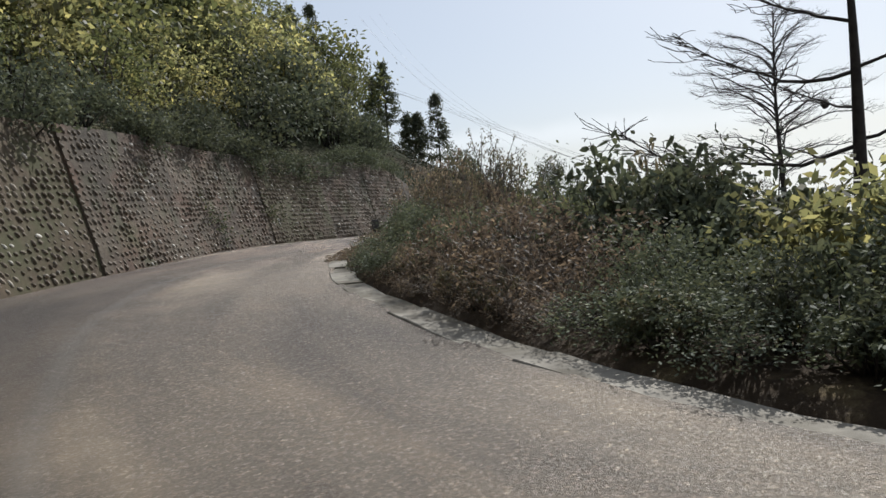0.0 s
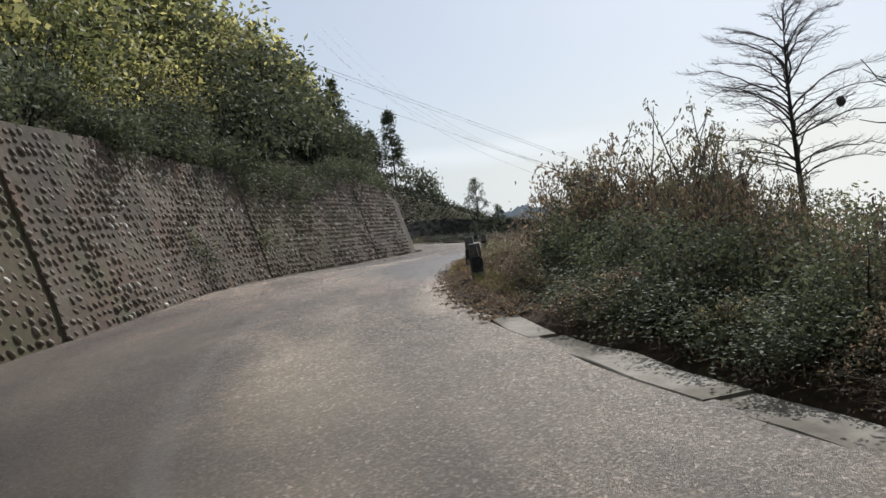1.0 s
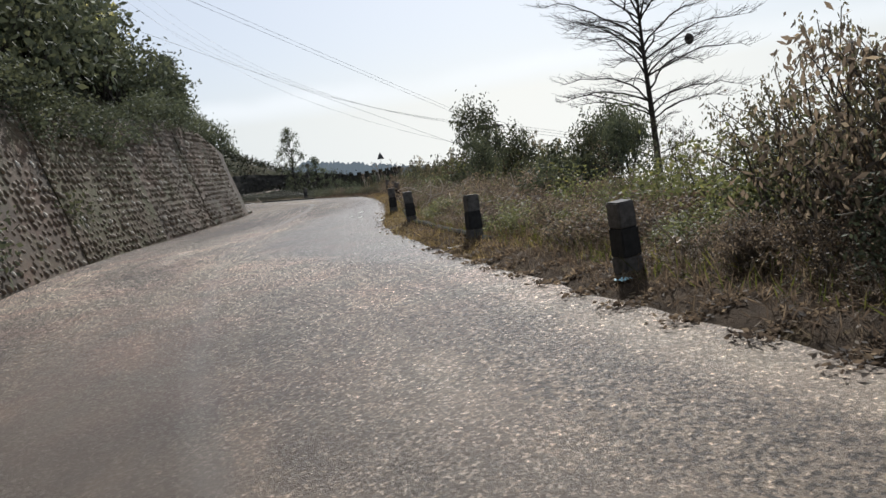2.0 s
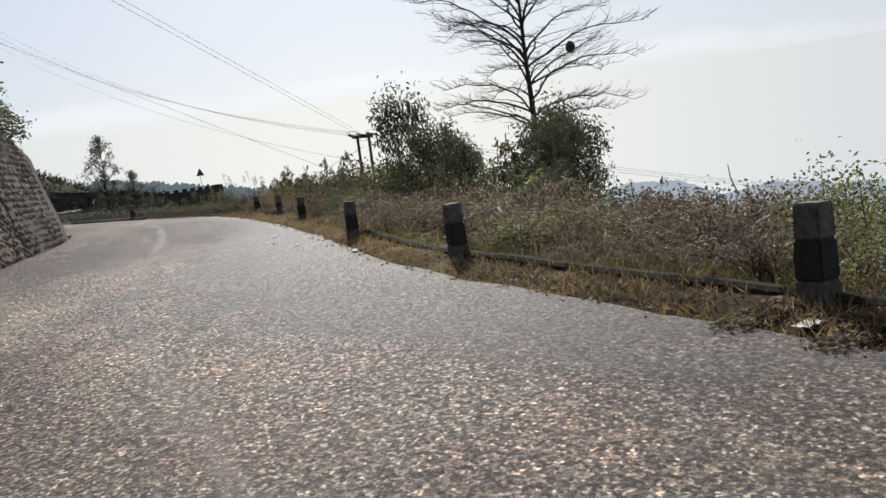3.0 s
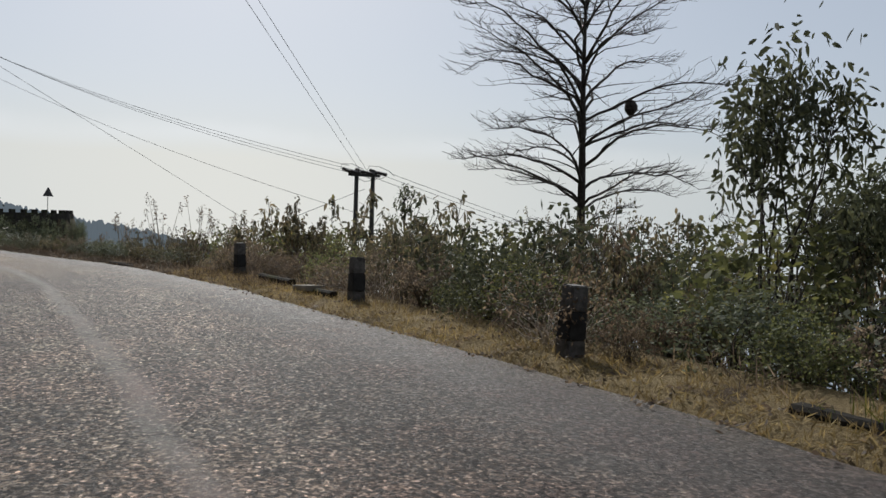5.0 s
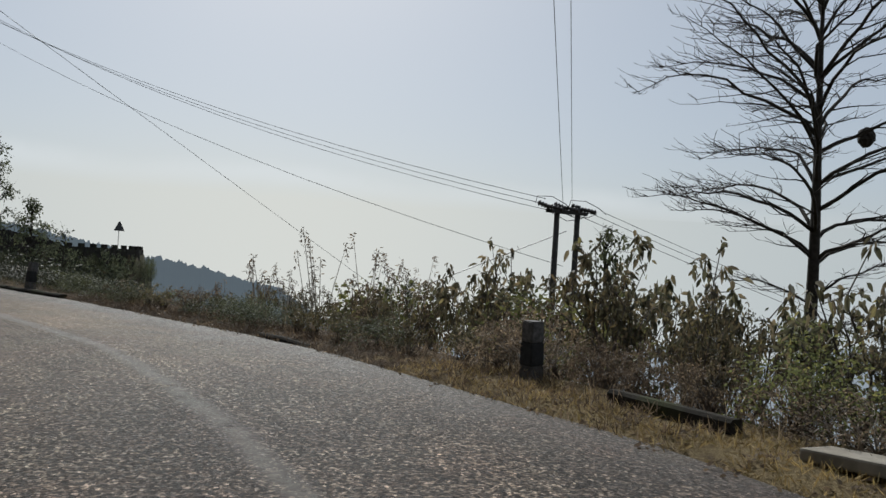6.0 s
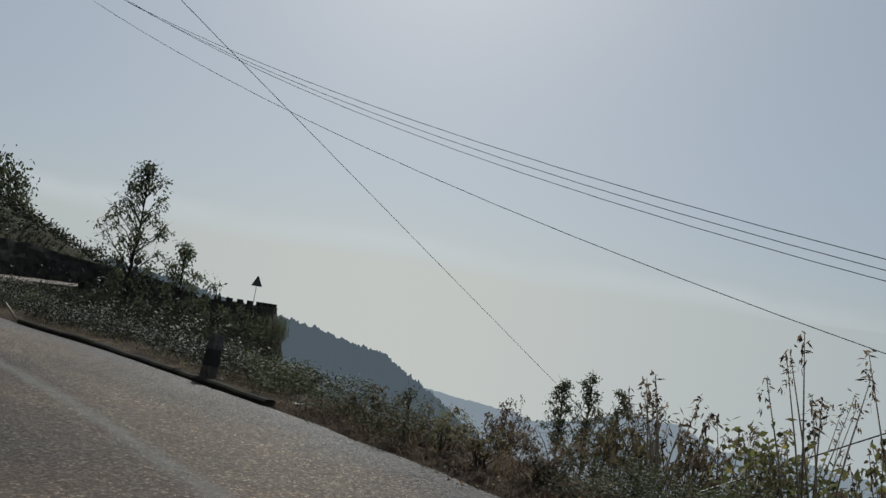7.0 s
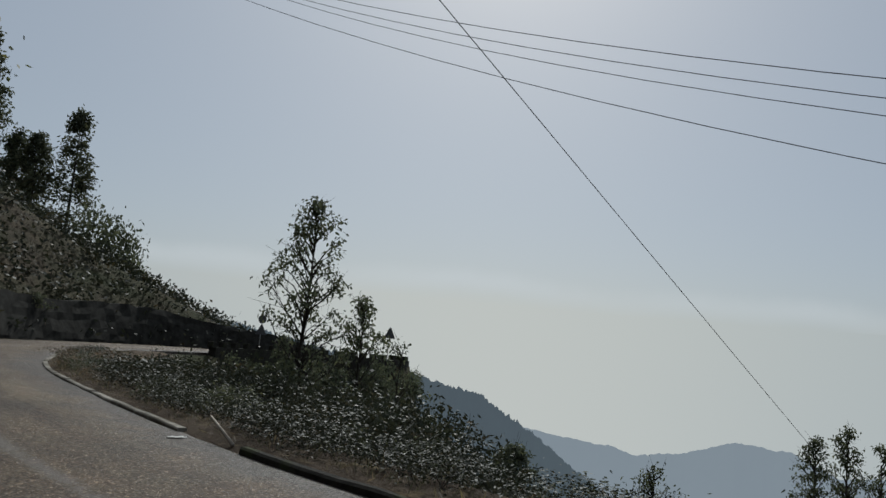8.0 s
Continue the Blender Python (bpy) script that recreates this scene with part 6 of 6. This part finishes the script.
def road_z(x, y):
    k, s = road_side(x, y)
    k, s = int(k[0]), float(s[0])
    return max(ZEDGE[k] + 0.014, ground_z(x, y)) if s < 0.3 else ZEDGE[k] + 0.02


for x, y, lx, ly, tn, m, lb, sd in ((0.2, 28.35, 0.3, 0.08, 70, PAPER, "crumpled white paper on the verge", 1), (0.07, 30.9, 0.2, 0.07, 60, PAPER, "torn white paper at the asphalt edge", 2), (0.0, 32.2, 0.16, 0.06, 50, PAPER, "torn white paper at the asphalt edge", 3),
    (-0.12, 14.65, 0.15, 0.11, 30, PLASTIC, "crumpled pale blue plastic beside the post", 4), (-1.93, 74.3, 0.26, 0.12, 20, PAPER, "crumpled white paper at the bend", 5), (-0.3, 19.6, 0.22, 0.12, 10, PAPER, "crumpled white paper beside the post", 6), (0.6, 34.2, 0.2, 0.1, 40, PAPER, "torn white paper at the asphalt edge", 7),
    (2.35, 63.0, 0.2, 0.1, 40, PAPER, "crumpled white paper at the kerb", 8)):
    scrap(x, y, road_z(x, y), lx, ly, tn, m, lb, sd)
b = bmesh.new()
box(b, -0.35, -0.17, 0, 0.35, 0.17, 0.1, bevel=0.02)
slab = part("stone_slab", b, CONCRETE)
slab.matrix_world = pose(3.83, 45.4, ground_z(3.83, 45.4) + 0.02, 0, 4, 80)
tagged(slab, "broken concrete slab lying on the dry verge", "slab")
T = Tubes()
T.add([(-1.2, 73.65, 0.08), (-1.36, 73.95, 0.26), (-1.5, 74.2, 0.42)], [0.028, 0.024, 0.016], 6)
tagged(part("stick", T.mesh("stick", DEAD_TWIG)), "pale dead stick leaning out of the gully", "stick")
trng = np.random.default_rng(90)
for i in range(84):
    y = trng.uniform(20, 35) if i < 64 else trng.uniform(3, 8) if i < 74 else trng.uniform(11, 18)
    q = on_edge(y, trng.uniform(1.0, 2.6))
    z = ground_z(q.x, q.y)
    T = Tubes()
    a = trng.uniform(0, 6.28)
    v = Vector((q.x, q.y, z + trng.uniform(0.0, 0.5)))
    pts = [v]
    dv = Vector((math.cos(a), math.sin(a), trng.uniform(-0.3, 0.4))).normalized()
    for _ in range(5):
        dv = (dv + Vector(trng.normal(0, 0.33, 3))).normalized()
        pts.append(pts[-1] + dv * trng.uniform(0.1, 0.22))
    T.add(pts, [0.011, 0.010, 0.009, 0.008, 0.006, 0.004], 5)
    tagged(part("dead_twig", T.mesh("dead_twig", DEAD_TWIG)), "pale bleached dead twig in the brambles", "twig", "dead twigs in the brambles")


# ---- culvert at the end of the wall ----
vs, fs = [], []
kc = edge_at(52.5)
cpos = EDGE[kc] + LEFTN[kc] * (WIDTH[kc] + 0.2)
bm = bmesh.new()
for i in range(14):
    a = math.pi * (0.15 + 1.1 * i / 13)
    box(bm, -0.16, -0.13, -0.3, 0.16, 0.13, 0.1, Matrix.Translation((cpos[0] - 0.7 + 1.0 * math.sin(a), cpos[1] + 2.0 - 2.2 * math.cos(a), ZLEFT[kc])) @ pose(0, 0, 0, 0, 0, math.degrees(-a)), 0.02)
tagged(part("trim_2", bm, CONCRETE), "curved concrete rim of the roadside drain", kind="structure")
bm = bmesh.new()
kb0 = edge_at(2.0)
q = EDGE[kb0] + LEFTN[kb0] * (WIDTH[kb0] - 0.15)
box(bm, -0.25, -0.9, -0.3, 0.25, 0.9, 0.3, pose(q[0], q[1], ZLEFT[kb0], 0, 0, math.degrees(math.atan2(TAN[kb0][1], TAN[kb0][0])) - 90), 0.03)
tagged(part("drain_block", bm, CONCRETE), "weathered concrete block at the foot of the wall", "block")

# shed roof below the slope
ROOF = material("blue_sheet_roof", plain((0.16, 0.19, 0.24), 0.15, 6), 0.45, 0.5)
WALLM = material("shed_wall", plain((0.35, 0.33, 0.3), 0.2, 6), 0.9)
shed = new("shed")
sz = ground_z(21, 100)
shed.matrix_world = pose(21, 100, sz, 0, 0, 25)
b = bmesh.new()
box(b, -2.2, -1.6, -0.6, 2.2, 1.6, 2.1)
part("walls", b, WALLM, shed)
b = bmesh.new()
box(b, -2.6, -2.0, 0, 2.6, 2.0, 0.08, Matrix.Translation((0, 0, 2.3)) @ pose(0, 0, 0, 0, 9, 0), 0.01)
part("roof", b, ROOF, shed)
tagged(shed, "small shed with a grey-blue sheet roof below the slope", "shed")


# ---- distance ----
def ridge(name, radius, sky_az, sky_el, colour, glow, label, seed, rough=0.004, depth=0.3):
    """A far mountain ridge: its skyline by bearing, sloping down towards the valley; glow: painted air haze."""
    rng = np.random.default_rng(seed)
    az = np.linspace(sky_az[0], sky_az[-1], 420)
    el = np.interp(az, sky_az, sky_el)
    w = np.convolve(rng.normal(0, 1, len(az) + 20), np.ones(5) / 5, "same")[10:-10] * rough + rng.normal(0, rough * 0.35, len(az))
    el = el + w
    vs, fs, rows = [], [], 10
    for i in range(len(az)):
        for r in range(rows + 1):
            t = r / rows
            rad = radius * (1 - depth * t)
            z = 1.5 + radius * el[i] * (1 - t) + (-0.28 * radius) * t + rng.normal(0, radius * 0.0004)
            vs.append((rad * math.sin(az[i]), 60 + rad * math.cos(az[i]), z))
    m = rows + 1
    for i in range(len(az) - 1):
        for r in range(rows):
            fs.append((i * m + r, i * m + r + 1, (i + 1) * m + r + 1, (i + 1) * m + r))

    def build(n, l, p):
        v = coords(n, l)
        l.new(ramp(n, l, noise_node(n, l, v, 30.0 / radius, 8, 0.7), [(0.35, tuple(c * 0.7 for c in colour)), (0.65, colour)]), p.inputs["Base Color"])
        # bluish emission paints the air haze onto the slope
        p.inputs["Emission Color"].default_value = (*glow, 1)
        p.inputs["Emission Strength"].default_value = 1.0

    ob = part(name, mesh_of(name, vs, fs, material(name, build, 1.0, 0.0), True), None)
    return tagged(ob, label, "mountain", kind="structure")


ridge("backdrop_1", 800, [0.03, 0.10, 0.15, 0.20, 0.33, 0.43, 0.5, 0.6, 0.72], [0.01, 0.022, 0.013, 0.003, -0.02, -0.04, -0.083, -0.15, -0.26], (0.03, 0.038, 0.03), (0.105, 0.127, 0.15), "wooded mountain slope across the valley, blue-grey haze painted as glow", 1, 0.003)
ridge("backdrop_2", 2200, [0.3, 0.45, 0.53, 0.58, 0.62, 0.68, 0.73, 0.79, 0.84, 0.9, 0.97, 1.01, 1.04, 1.075, 1.105, 1.125, 1.16, 1.35, 1.6], [-0.06, -0.07, -0.08, -0.084, -0.092, -0.082, -0.064, -0.068, -0.09, -0.08, -0.09, -0.09, -0.085, -0.07, -0.062, -0.068, -0.078, -0.08, -0.09], (0.03, 0.035, 0.03), (0.31, 0.35, 0.395), "mountains in the distance, pale blue haze painted as glow", 2, 0.0012)


def haze_glow_ring(radius, low, high):
    """Far haze as an added ring, glowing with the sky's own light over its dark lower edge."""
    n = 96
    vs = [(radius * math.sin(2 * math.pi * i / n), 60 + radius * math.cos(2 * math.pi * i / n), 1.5 + radius * e) for i in range(n) for e in (low, high)]
    fs = [(2 * i, 2 * i + 1, (2 * i + 3) % (2 * n), (2 * i + 2) % (2 * n)) for i in range(n)]
    m = bpy.data.materials.new("horizon_haze_glow")
    m.use_nodes = True
    nn, l = m.node_tree.nodes, m.node_tree.links
    nn.clear()
    pos = nn.new("ShaderNodeNewGeometry").outputs["Position"]
    flat = nn.new("ShaderNodeVectorMath")
    flat.operation = "MULTIPLY_ADD"
    l.new(pos, flat.inputs[0])
    flat.inputs[1].default_value, flat.inputs[2].default_value = (1, 1, 0), (0, -60, radius * high)
    s = nn.new("ShaderNodeTexSky")
    s.sky_type, s.sun_disc, s.sun_elevation, s.sun_rotation = "NISHITA", False, SUN_EL, SUN_AZ
    s.air_density, s.dust_density, s.ozone_density = sky.air_density, sky.dust_density, sky.ozone_density
    nrm = nn.new("ShaderNodeVectorMath")
    nrm.operation = "NORMALIZE"
    l.new(flat.outputs[0], nrm.inputs[0])
    l.new(nrm.outputs[0], s.inputs["Vector"])
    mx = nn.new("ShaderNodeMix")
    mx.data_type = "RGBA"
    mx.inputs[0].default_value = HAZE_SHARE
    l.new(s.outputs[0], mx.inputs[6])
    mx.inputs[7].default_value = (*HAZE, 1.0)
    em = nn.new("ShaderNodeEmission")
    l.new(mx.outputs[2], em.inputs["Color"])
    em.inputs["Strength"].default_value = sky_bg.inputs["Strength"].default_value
    l.new(em.outputs[0], nn.new("ShaderNodeOutputMaterial").inputs["Surface"])
    return tagged(part("backdrop_3", mesh_of("backdrop_3", vs, fs, m)), "added ring of horizon haze glowing in the sky's colour", "haze", kind="structure")


haze_glow_ring(4300, -0.3, 0.07)



# ---- single cobbles of the wall ----
for di, M in singles:
    o = part("cobble", dome_meshes[di][0], None, wall)
    o.matrix_world = M
